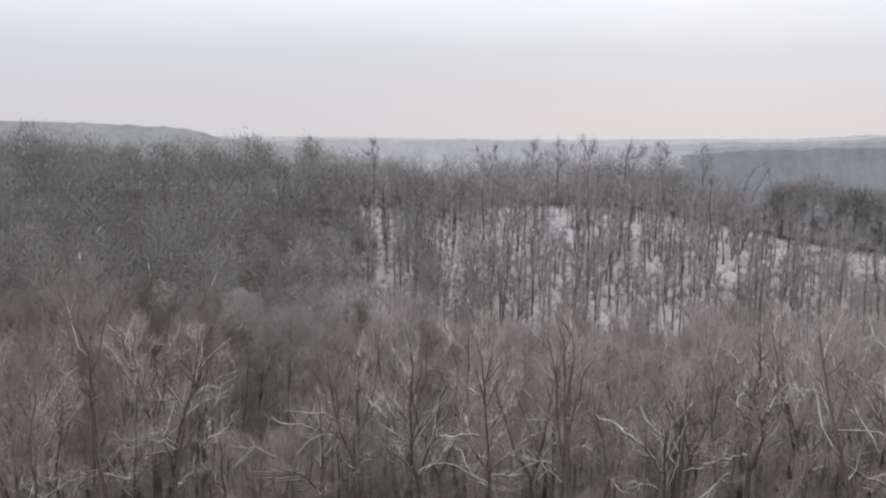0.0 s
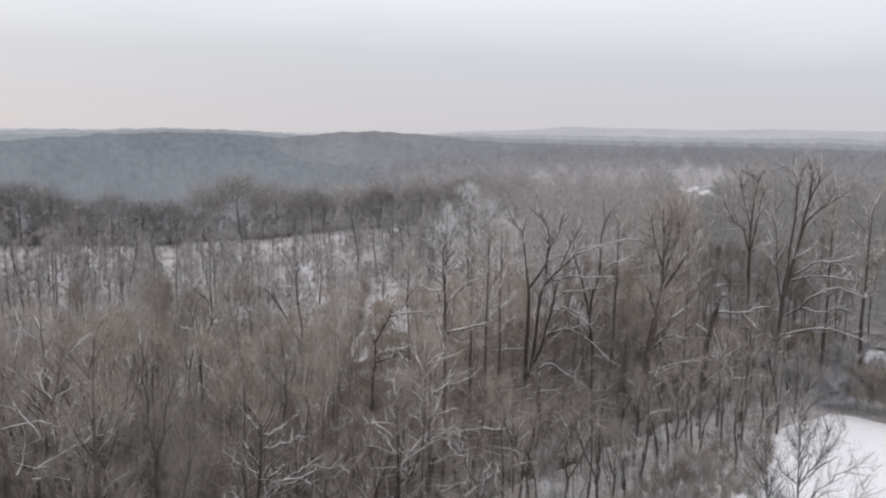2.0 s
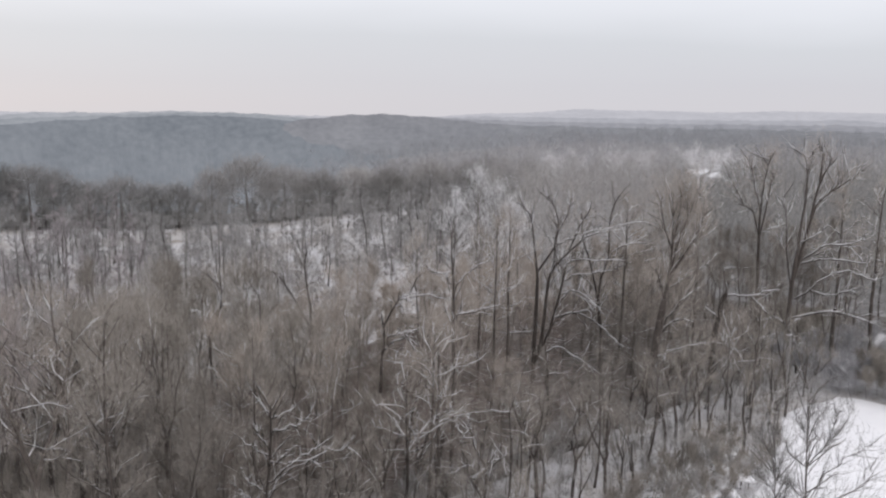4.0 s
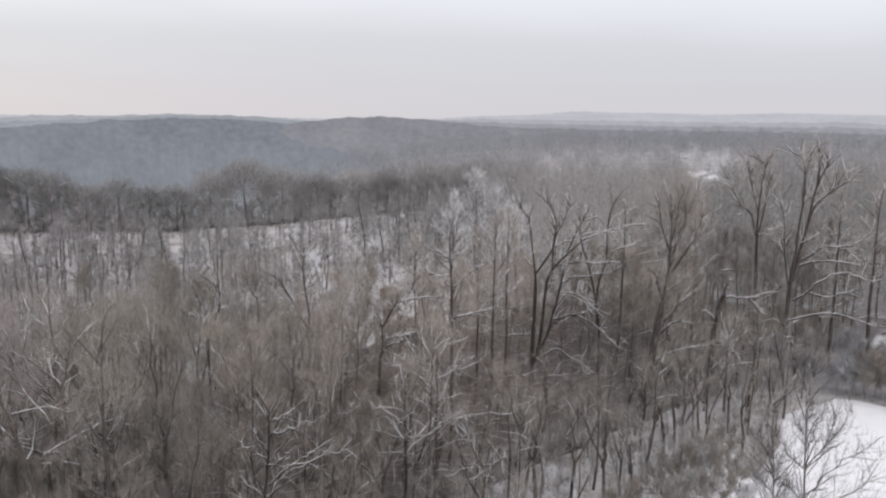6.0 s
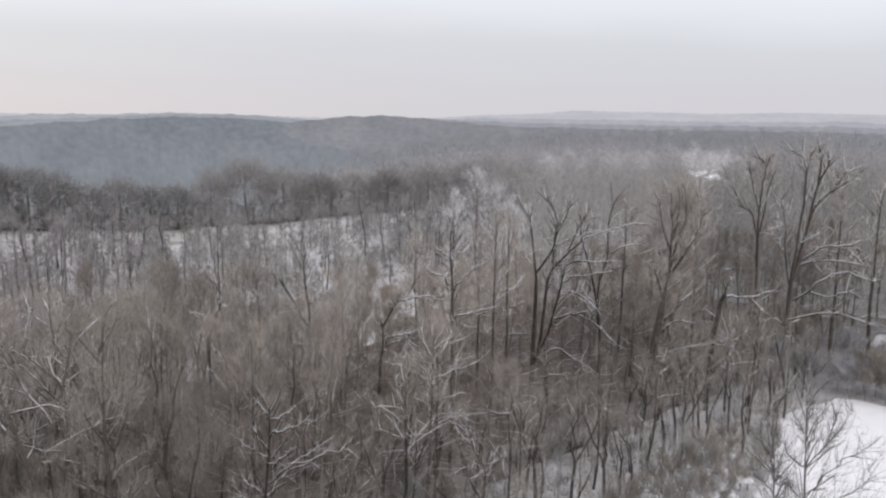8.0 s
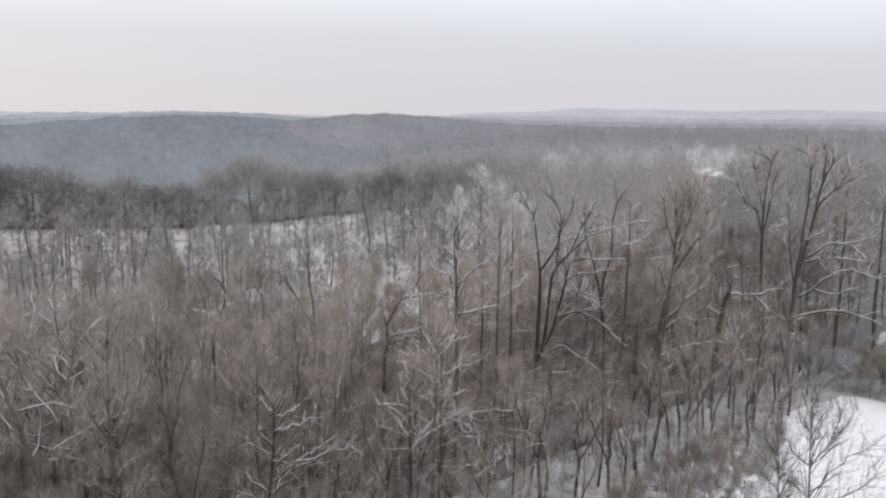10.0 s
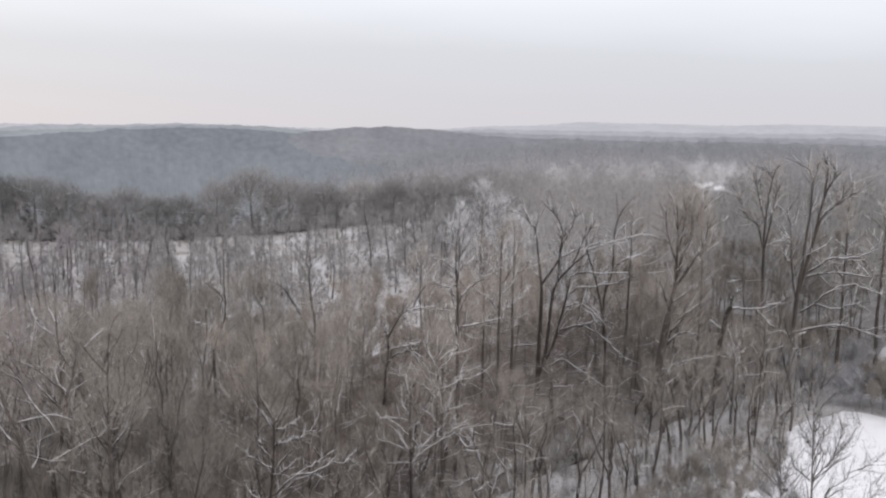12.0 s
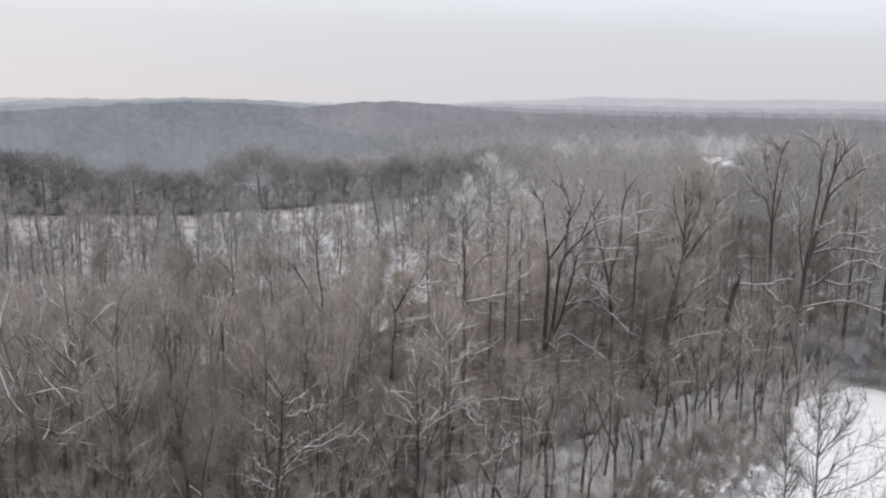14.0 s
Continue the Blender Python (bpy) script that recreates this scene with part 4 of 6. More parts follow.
shaped_tree("tall_tree", "tall dark forked tree behind the wood's edge", -74.8, 99, [
    (0.3, 0.2, [(0.0, -2.5), (-0.5, 6.2), (-0.7, 11.1), (-0.8, 14.1)]),
    (0.15, 0.04, [(-0.8, 13.5), (-0.8, 15.9), (-0.6, 18.9), (-0.4, 20.8), (-0.8, 21.5)]),
    (0.15, 0.04, [(-0.7, 13.5), (-0.3, 15.9), (0.0, 18.4), (0.2, 19.8)]),
    (0.13, 0.04, [(-0.9, 13.5), (-1.5, 15.8), (-2.3, 16.4), (-3.1, 17.6), (-3.9, 19.1)]),
    (0.1, 0.03, [(-0.4, 20.8), (-0.1, 21.5), (0.1, 22.0)]),
    (0.1, 0.03, [(-0.8, 15.9), (-1.6, 18.9), (-2.3, 21.2)]),
], [
    (0.07, [(-0.7, 9.9), (-1.9, 9.6), (-3.0, 9.7), (-4.2, 9.4)]),
    (0.07, [(-0.8, 13.5), (0.3, 14.1), (1.2, 14.4)]),
    (0.06, [(-0.5, 6.2), (0.8, 7.2), (1.9, 8.1)]),
], twigs=1500, seed=14, twig=1.1, haze=0.65, shoots=18)
shaped_tree("dead_tree", "dead two-stemmed snag standing above the crowns", -46.0, 86, [
    (0.22, 0.06, [(-0.1, 3.9), (-0.1, 9.8), (-0.2, 12.7), (-0.4, 13.8), (-0.6, 15.5), (-0.7, 16.9), (-0.5, 18.3)]),
    (0.15, 0.05, [(0.0, 10.4), (-1.0, 11.9), (-1.7, 13.3), (-2.3, 14.2), (-2.8, 15.0), (-3.8, 16.2)]),
], [
    (0.06, [(-2.1, 13.6), (-1.4, 14.0), (-0.7, 14.2)]),
    (0.06, [(-0.2, 13.8), (0.2, 14.2), (0.6, 14.4)]),
    (0.06, [(-0.3, 15.0), (0.3, 15.2), (1.1, 15.8)]),
    (0.07, [(-1.0, 11.9), (-1.5, 12.3), (-2.2, 12.2), (-3.1, 12.1)]),
    (0.05, [(0.0, 13.2), (0.8, 13.4)]),
    (0.05, [(-0.6, 15.5), (-1.1, 16.2), (-1.8, 16.5)]),
    (0.05, [(-1.5, 12.3), (-0.8, 12.8)]),
], twigs=90, seed=19)
shaped_tree("snowy_tree", "young tree with upswept snow-covered limbs", -42.7, 46, [
    (0.15, 0.05, [(-0.1, -1.0), (0.0, 1.8), (0.1, 5.2), (0.3, 7.2), (0.4, 9.1), (0.4, 10.6)]),
], [
    (0.06, [(0.4, 8.9), (0.6, 9.3), (1.2, 9.5), (1.9, 9.8), (2.5, 10.3)]),
    (0.05, [(0.4, 9.9), (0.8, 10.0), (1.7, 10.3)]),
    (0.05, [(0.3, 7.4), (0.9, 7.7), (1.2, 7.9), (1.6, 8.4)]),
    (0.07, [(0.2, 6.2), (1.2, 7.1), (1.8, 7.5), (2.6, 8.0), (3.1, 8.3)]),
    (0.07, [(0.2, 5.6), (0.8, 6.1), (1.3, 6.5), (2.5, 6.9), (3.2, 7.1)]),
    (0.06, [(1.3, 7.3), (2.6, 7.4), (3.5, 7.6), (4.1, 7.6), (4.5, 7.9)]),
    (0.05, [(0.3, 8.1), (-0.1, 8.9), (-0.4, 9.5)]),
    (0.05, [(0.3, 7.8), (-0.6, 8.5), (-1.3, 9.2)]),
    (0.06, [(0.0, 3.2), (-0.8, 3.6), (-1.5, 3.9), (-2.6, 4.2), (-3.2, 4.1)]),
    (0.05, [(0.1, 4.9), (-0.9, 5.4), (-1.4, 5.8)]),
    (0.06, [(0.1, 3.5), (0.9, 3.9), (2.0, 4.4), (2.8, 4.3)]),
    (0.05, [(0.2, 5.5), (-0.5, 6.2), (-1.1, 6.5)]),
    (0.05, [(0.1, 2.5), (1.2, 2.7), (2.1, 2.8)]),
], twigs=320, seed=20)
shaped_tree("slender_tree", "slender dark tree with a snow-covered fork", -57.4, 49, [
    (0.15, 0.1, [(0.0, -0.8), (0.1, 2.7), (0.3, 4.9), (0.2, 5.8)]),
    (0.09, 0.03, [(0.2, 5.8), (-0.2, 6.3), (-0.5, 7.0), (-0.7, 7.7), (-0.8, 8.4)]),
], [
    (0.06, [(0.3, 5.3), (0.0, 5.4), (-0.3, 5.0), (-0.7, 4.7)]),
    (0.05, [(0.1, 5.4), (0.5, 5.2), (0.7, 5.3)]),
    (0.05, [(-0.5, 7.3), (-1.0, 7.7), (-1.4, 8.3)]),
    (0.05, [(0.2, 5.8), (0.7, 6.1), (1.4, 6.5)]),
    (0.05, [(-0.4, 5.6), (-1.0, 5.6), (-1.6, 5.2)]),
], twigs=120, seed=24)
shaped_tree("bent_tree", "small bent tree with snow-covered side limbs", -52.1, 60, [
    (0.16, 0.1, [(0.0, 1.0), (0.4, 4.0), (0.6, 5.7), (0.5, 7.3)]),
    (0.1, 0.04, [(0.5, 7.3), (1.0, 8.1), (1.4, 9.0), (1.6, 9.5)]),
], [
    (0.06, [(0.6, 6.6), (1.2, 6.8), (2.0, 7.0), (2.8, 7.0)]),
    (0.06, [(1.5, 9.1), (2.2, 9.0), (2.8, 8.3)]),
    (0.05, [(1.0, 8.1), (1.5, 7.6), (1.8, 8.1)]),
    (0.05, [(0.5, 6.3), (0.8, 5.9), (1.0, 5.3)]),
], twigs=140, seed=26)
shaped_tree("bent_tree", "small bent tree with snow-covered side limbs", -53.0, 58, [
    (0.13, 0.08, [(-0.1, -0.6), (0.1, 2.4), (0.5, 4.1), (1.0, 5.5)]),
], [
    (0.06, [(1.0, 5.5), (1.7, 5.7), (2.5, 5.7), (3.9, 6.3)]),
    (0.05, [(0.5, 4.1), (-0.2, 3.7), (-0.8, 3.3)]),
    (0.05, [(2.6, 5.7), (3.2, 5.1), (3.6, 4.6)]),
    (0.05, [(3.9, 6.3), (5.1, 6.4), (6.6, 6.5)]),
], twigs=120, seed=27)
shaped_tree("slender_tree", "slender dark tree with a few snow-lined branches", -39.5, 70, [
    (0.15, 0.05, [(-0.1, 2.2), (0.0, 7.0), (0.0, 11.5), (0.5, 13.0), (0.9, 14.4), (0.8, 16.0)]),
    (0.07, 0.03, [(0.0, 10.7), (-0.3, 12.4), (-0.6, 13.6)]),
    (0.08, 0.03, [(0.1, 6.5), (0.5, 7.9), (1.0, 9.1)]),
], [
    (0.05, [(0.1, 9.2), (1.0, 9.9), (2.4, 10.3)]),
    (0.04, [(0.0, 13.0), (0.7, 13.9), (1.3, 14.0)]),
    (0.04, [(0.1, 6.0), (0.7, 5.5), (1.3, 4.8)]),
    (0.04, [(-0.5, 13.5), (-1.0, 13.8), (-1.4, 13.7)]),
], twigs=160, seed=31)
shaped_tree("bent_tree", "bent dark tree with fresh snow along its low limbs", 2.5, 46, [
    (0.17, 0.05, [(0.1, -1.3), (-0.1, 6.0), (-0.5, 7.3), (-0.8, 8.5), (-1.3, 9.6), (-1.5, 10.4), (-1.8, 11.8), (-1.9, 13.0)]),
], [
    (0.06, [(-1.4, 9.1), (-1.8, 9.4), (-2.4, 9.3), (-3.1, 9.0), (-3.8, 8.4)]),
    (0.05, [(-1.8, 9.4), (-2.4, 9.8), (-3.1, 10.2), (-4.2, 10.3), (-5.1, 10.3)]),
    (0.05, [(-1.5, 10.2), (-1.9, 10.7), (-2.7, 10.9), (-3.6, 10.9)]),
    (0.04, [(-1.6, 11.2), (-2.1, 11.6), (-2.4, 11.8)]),
    (0.05, [(-0.2, 7.1), (-0.6, 7.6), (-1.0, 8.1)]),
    (0.05, [(-0.3, 7.6), (0.1, 8.0), (0.2, 8.5)]),
    (0.04, [(-1.1, 9.2), (-1.3, 9.6), (-1.7, 9.7)]),
], twigs=750, seed=51, twig=0.8, twig_r=0.009, haze=0.5, shoots=7)
shaped_tree("forked_tree", "slender forked tree with steep snow-lined limbs", -1.2, 45, [
    (0.15, 0.04, [(0.3, -0.8), (0.0, 6.7), (-0.4, 8.0), (-0.4, 9.2), (-0.5, 10.8), (-0.5, 12.0), (-0.4, 13.9)]),
    (0.1, 0.03, [(0.0, 7.4), (0.3, 8.3), (0.7, 9.3), (0.9, 10.5), (1.1, 12.1)]),
], [
    (0.06, [(-0.2, 7.5), (-0.8, 8.4), (-1.1, 8.9), (-1.3, 9.2)]),
    (0.05, [(-0.5, 10.4), (-1.0, 11.1), (-1.4, 11.6), (-1.6, 11.9)]),
    (0.05, [(-0.7, 9.5), (-1.2, 10.0), (-1.6, 10.6), (-2.2, 11.4), (-2.6, 11.8)]),
    (0.05, [(-0.8, 9.6), (-1.2, 10.3), (-1.5, 11.0), (-1.8, 11.5), (-2.2, 11.8)]),
    (0.06, [(-0.1, 7.5), (0.5, 8.0), (1.3, 8.2), (2.2, 7.8), (3.1, 7.7), (3.9, 7.4)]),
    (0.05, [(0.3, 7.8), (1.0, 8.5), (1.7, 9.1)]),
    (0.05, [(-0.5, 9.1), (-0.9, 9.5), (-1.3, 9.2)]),
], twigs=750, seed=52, twig=0.8, twig_r=0.009, haze=0.5, shoots=7)
shaped_tree("slender_tree", "slender tree with crossing snow-lined branches", -6.0, 44, [
    (0.13, 0.04, [(0.1, -0.1), (0.0, 7.5), (-0.1, 9.3), (-0.3, 11.2), (-0.4, 12.7), (-0.6, 14.4)]),
], [
    (0.05, [(0.1, 6.9), (-0.5, 7.5), (-1.0, 7.9), (-1.4, 8.8), (-1.9, 9.4)]),
    (0.05, [(0.1, 7.9), (-0.3, 8.3), (-0.5, 9.0), (-0.3, 9.2)]),
    (0.05, [(-1.0, 9.8), (-1.3, 10.5), (-1.5, 10.9)]),
    (0.05, [(-0.6, 10.1), (-1.3, 10.3), (-2.0, 10.3), (-2.9, 10.5)]),
    (0.04, [(-0.1, 9.0), (0.3, 9.7), (0.6, 10.0)]),
    (0.04, [(-0.3, 10.8), (0.3, 11.1), (0.9, 11.3)]),
    (0.05, [(0.0, 8.0), (0.8, 7.9), (1.4, 8.1)]),
    (0.04, [(-0.4, 11.9), (-0.7, 12.3), (-1.2, 12.6)]),
], twigs=750, seed=53, twig=0.8, twig_r=0.009, haze=0.5, shoots=7)
shaped_tree("tall_tree", "stout dark tree with upright stems and snowy side limbs", -11.1, 46, [
    (0.3, 0.16, [(0.2, -0.8), (0.0, 6.7), (0.0, 8.9), (0.0, 10.8)]),
    (0.15, 0.04, [(0.0, 10.8), (0.0, 12.4), (0.2, 14.0), (0.0, 15.5)]),
    (0.14, 0.04, [(-0.1, 8.0), (-0.4, 9.6), (-0.6, 11.4), (-0.7, 13.3), (-1.1, 14.8)]),
    (0.12, 0.03, [(0.0, 9.6), (0.3, 11.2), (0.6, 12.4), (0.7, 13.7)]),
    (0.1, 0.03, [(-0.1, 9.9), (-0.2, 12.1), (-0.3, 13.9), (-0.4, 15.5)]),
], [
    (0.06, [(-0.5, 7.6), (-1.1, 8.2), (-1.8, 8.6), (-2.3, 8.9)]),
    (0.05, [(-0.7, 10.3), (-1.2, 10.5), (-1.8, 10.8)]),
    (0.05, [(-0.1, 7.0), (-0.8, 7.6), (-1.4, 7.9), (-2.1, 8.2), (-2.5, 8.4)]),
    (0.04, [(0.2, 9.0), (0.8, 9.3), (1.2, 9.2)]),
], twigs=750, seed=54, twig=0.8, twig_r=0.009, haze=0.5, shoots=7)
shaped_tree("snowy_tree", "young tree with one long bowed snow-covered limb", -17.6, 46, [
    (0.12, 0.05, [(0.4, -0.1), (0.0, 6.9), (-0.1, 8.8), (-0.1, 10.5)]),
], [
    (0.07, [(-0.1, 8.1), (-0.5, 8.9), (-1.0, 9.6), (-1.6, 10.2), (-2.5, 10.7), (-3.8, 11.3)]),
    (0.05, [(-0.3, 7.1), (-1.0, 7.6), (-1.8, 7.9)]),
    (0.04, [(-1.6, 10.2), (-2.0, 10.6), (-2.5, 10.6)]),
    (0.04, [(-0.5, 10.0), (-0.9, 10.6), (-1.3, 11.2)]),
    (0.05, [(-1.9, 6.7), (-2.3, 7.1), (-2.8, 7.5)]),
    (0.04, [(-0.9, 9.0), (-1.4, 9.2), (-1.8, 9.5)]),
], twigs=750, seed=55, twig=0.8, twig_r=0.009, haze=0.5, shoots=7)
shaped_tree("crooked_tree", "crooked dark tree with a snow-capped broken limb", -22.8, 46, [
    (0.2, 0.08, [(0.3, 0.7), (-0.1, 7.8), (0.1, 9.0), (0.3, 10.0), (0.5, 10.6), (0.3, 11.6), (0.0, 12.3)]),
    (0.1, 0.03, [(0.0, 12.3), (-0.1, 13.0), (0.1, 14.1), (0.1, 15.5)]),
    (0.1, 0.06, [(0.4, 10.9), (0.5, 11.6), (0.6, 12.1), (0.8, 12.8), (1.0, 13.3)]),
], [
    (0.1, [(0.4, 11.6), (0.6, 12.1), (0.8, 12.8)]),
    (0.05, [(-0.3, 11.3), (-0.5, 11.8), (-0.8, 12.4), (-0.9, 12.8)]),
    (0.04, [(-0.1, 12.9), (-0.4, 13.1), (-0.8, 13.4)]),
    (0.06, [(-0.2, 9.6), (-0.8, 9.4), (-1.6, 8.9), (-2.6, 8.3), (-3.4, 7.8)]),
    (0.05, [(-1.0, 8.5), (-1.7, 7.8), (-2.5, 7.1)]),
    (0.05, [(-0.8, 14.4), (-1.2, 14.6), (-1.6, 14.9)]),
    (0.04, [(0.3, 10.3), (0.5, 10.6), (0.6, 10.9)]),
], twigs=750, seed=56, twig=0.8, twig_r=0.009, haze=0.5, shoots=7)
shaped_tree("bent_tree", "bent dark tree with a long arching snowy limb", 14.9, 46, [
    (0.16, 0.05, [(-0.2, -0.4), (0.0, 6.5), (0.2, 8.4), (0.5, 9.9), (0.7, 11.4), (1.2, 12.3), (1.3, 13.4)]),
], [
    (0.06, [(1.2, 8.9), (1.7, 9.4), (2.5, 9.8), (3.1, 10.2)]),
    (0.05, [(1.4, 9.2), (1.7, 9.8), (1.8, 10.5), (2.2, 11.4), (2.3, 11.7)]),
    (0.05, [(0.7, 10.8), (1.2, 11.2), (1.7, 11.5)]),
    (0.05, [(1.0, 11.7), (1.4, 12.1), (1.8, 12.3), (2.3, 12.2)]),
    (0.06, [(0.0, 6.7), (0.5, 7.2), (1.0, 7.4), (1.1, 7.6), (1.0, 8.0)]),
    (0.05, [(0.2, 9.2), (-0.2, 9.6), (-0.5, 10.0), (-0.7, 10.4)]),
    (0.05, [(0.1, 9.0), (-0.7, 9.4), (-1.6, 9.5)]),
    (0.04, [(0.4, 7.9), (0.3, 7.3), (0.2, 7.1)]),
], twigs=750, seed=57, twig=0.8, twig_r=0.009, haze=0.5, shoots=7)
shaped_tree("snowy_tree", "thin low tree with snow-covered boughs", 17.7, 47, [
    (0.12, 0.04, [(-0.1, -0.6), (0.2, 6.4), (0.4, 8.8), (0.5, 11.3), (0.7, 13.4)]),
], [
    (0.06, [(-1.6, 7.8), (-0.8, 7.7), (-0.2, 7.5), (0.3, 7.7)]),
    (0.05, [(0.3, 7.2), (-0.2, 7.4), (-0.6, 7.3)]),
    (0.05, [(0.4, 9.2), (-0.3, 9.4), (-0.7, 9.9)]),
    (0.05, [(0.6, 12.2), (0.5, 12.7), (0.5, 13.3)]),
    (0.04, [(0.4, 8.8), (1.0, 8.4), (1.3, 8.7)]),
], twigs=750, seed=58, twig=0.8, twig_r=0.009, haze=0.5, shoots=7)
shaped_tree("slender_tree", "thin stem with a snow-covered stub", 5.2, 45, [
    (0.12, 0.05, [(0.0, -0.7), (-0.1, 6.4), (-0.6, 7.0), (-1.0, 7.5), (-1.5, 7.7)]),
    (0.08, 0.03, [(-0.1, 6.4), (-0.1, 8.0), (-0.1, 9.2), (-0.2, 10.8)]),
], [
    (0.07, [(-0.2, 6.4), (-0.7, 7.0), (-1.2, 7.4), (-1.6, 7.8)]),
    (0.05, [(-2.5, 8.6), (-3.1, 8.8), (-3.8, 8.9), (-4.6, 9.0)]),
    (0.04, [(-0.4, 6.4), (0.0, 6.8), (0.2, 7.0)]),
], twigs=750, seed=59, twig=0.8, twig_r=0.009, haze=0.5, shoots=7)
shaped_tree("ridge_tree", "tall bare tree with a tufted top on the ridge", -11.9, 272, [
    (0.28, 0.16, [(0.2, -2.8), (0.0, 6.1), (-0.4, 12.6)]),
    (0.16, 0.07, [(-0.4, 12.6), (-1.0, 15.8), (-3.0, 19.1)]),
    (0.14, 0.06, [(-0.4, 13.4), (0.5, 16.3), (1.2, 19.2)]),
], [
], twigs=240, seed=1044, twig=1.6, twig_r=0.035, haze=0.5, shoots=8, mats=(M_BARK, M_TWIG_DARK))
shaped_tree("ridge_tree", "tall bare tree with a tufted top on the ridge", -14.1, 272, [
    (0.28, 0.12, [(0.1, -1.7), (0.0, 8.0), (0.3, 15.3), (1.7, 21.3)]),
    (0.18, 0.07, [(-2.0, 0.3), (-1.8, 11.2), (-0.2, 14.8), (1.5, 18.0)]),
    (0.1, 0.05, [(0.2, 14.3), (3.4, 15.7), (5.3, 17.7)]),
], [
], twigs=320, seed=1106, twig=1.6, twig_r=0.035, haze=0.6, shoots=8, mats=(M_BARK, M_TWIG_DARK))
shaped_tree("leaning_trees", "two bare trees leaning together on the ridge", -22.1, 272, [
    (0.25, 0.08, [(-3.5, 2.6), (-3.7, 11.7), (-1.5, 17.3), (1.4, 19.7)]),
    (0.22, 0.07, [(-2.0, 4.3), (-0.9, 10.5), (2.9, 18.4)]),
    (0.22, 0.07, [(5.0, 3.0), (4.3, 9.7), (2.4, 18.7)]),
], [
], twigs=150, seed=1340, twig=1.6, twig_r=0.035, haze=0.4, shoots=8, mats=(M_BARK, M_TWIG_DARK))
shaped_tree("field_tree", "slender grey tree with fan-shaped fine branches in the snow field", -78.1, 45, [
    (0.14, 0.02, [(0.0, -0.2), (0.0, 1.8), (0.0, 3.9), (0.1, 6.5), (0.0, 9.0), (-0.1, 11.2), (-0.2, 13.1)]),
], [
    (0.045, [(0.0, 9.0), (0.6, 9.9), (1.1, 10.7), (1.7, 11.8), (1.9, 12.1)]),
    (0.045, [(0.1, 7.4), (0.7, 8.3), (1.4, 9.3), (2.1, 10.1), (2.7, 10.5)]),
    (0.045, [(0.1, 6.8), (0.8, 7.5), (2.0, 8.1), (2.7, 8.9), (3.0, 9.9)]),
    (0.045, [(0.1, 5.5), (0.9, 6.5), (2.1, 6.9), (3.2, 7.4)]),
    (0.045, [(0.0, 4.0), (0.8, 5.1), (1.5, 5.7), (2.7, 6.1)]),
    (0.045, [(-0.0, 9.8), (0.2, 10.7), (0.5, 11.6), (0.7, 12.4)]),
    (0.035, [(0.6, 9.9), (1.0, 11.1), (1.3, 12.3)]),
    (0.035, [(0.0, 7.4), (-0.6, 8.0), (-1.2, 8.2)]),
    (0.045, [(0.0, 9.0), (-0.7, 9.7), (-1.2, 10.3), (-1.4, 10.9)]),
    (0.035, [(-0.1, 10.7), (-0.5, 11.2), (-0.8, 12.0)]),
    (0.045, [(-0.0, 5.2), (-0.8, 6.3), (-1.4, 6.8), (-1.8, 7.2)]),
    (0.035, [(-0.1, 11.2), (0.1, 12.0), (0.2, 12.7)]),
], twigs=1900, seed=20, twig=0.7, twig_r=0.009, haze=0.3, shoots=26, mats=(M_BARK_GREY, M_TWIG_MIST), bare=True)
shaped_tree("field_tree", "small slender grey tree at the field's rim", -76.7, 46, [
    (0.11, 0.02, [(0.0, -0.2), (0.0, 1.8), (0.1, 3.2), (-0.2, 5.8), (-0.3, 8.3), (-0.5, 10.1), (-0.6, 11.9)]),
], [
    (0.045, [(-0.1, 3.9), (-0.8, 4.7), (-1.5, 5.5), (-2.1, 5.7)]),
    (0.035, [(-0.2, 5.1), (-1.0, 5.9), (-1.8, 6.4)]),
    (0.045, [(0.0, 3.2), (-1.4, 3.9), (-2.5, 4.3), (-3.1, 4.4)]),
    (0.035, [(-0.3, 7.0), (-1.0, 7.7), (-1.4, 8.2)]),
    (0.035, [(0.0, 3.6), (0.5, 4.6), (0.7, 5.5)]),
    (0.035, [(-0.2, 5.8), (0.2, 6.8), (0.3, 7.4)]),
    (0.035, [(-0.3, 7.6), (-0.1, 8.3), (0.0, 9.2)]),
    (0.035, [(-0.4, 8.9), (-0.9, 9.7), (-1.1, 10.6)]),
], twigs=1400, seed=21, twig=0.7, twig_r=0.009, haze=0.3, shoots=26, mats=(M_BARK_GREY, M_TWIG_MIST), bare=True)
single("rimed_tree", "white rime-covered tree above the grey woods", -56.9, 122, 17.3, (M_BARK_GREY, M_TWIG_RIME), 22, r0=0.25, spread=4.2,
       base=0.5, slant=(25, 70), limbs=24, subs=6, twigs=1300, twig=1.2, twig_r=0.022, snow=0.5, snow_r=0.06)
single("rimed_tree", "white rime-covered tree above the grey woods", -58.2, 128, 14.5, (M_BARK_GREY, M_TWIG_RIME), 23, r0=0.25, spread=5.2,
       base=0.5, slant=(25, 70), limbs=24, subs=6, twigs=1300, twig=1.2, twig_r=0.022, snow=0.5, snow_r=0.06)
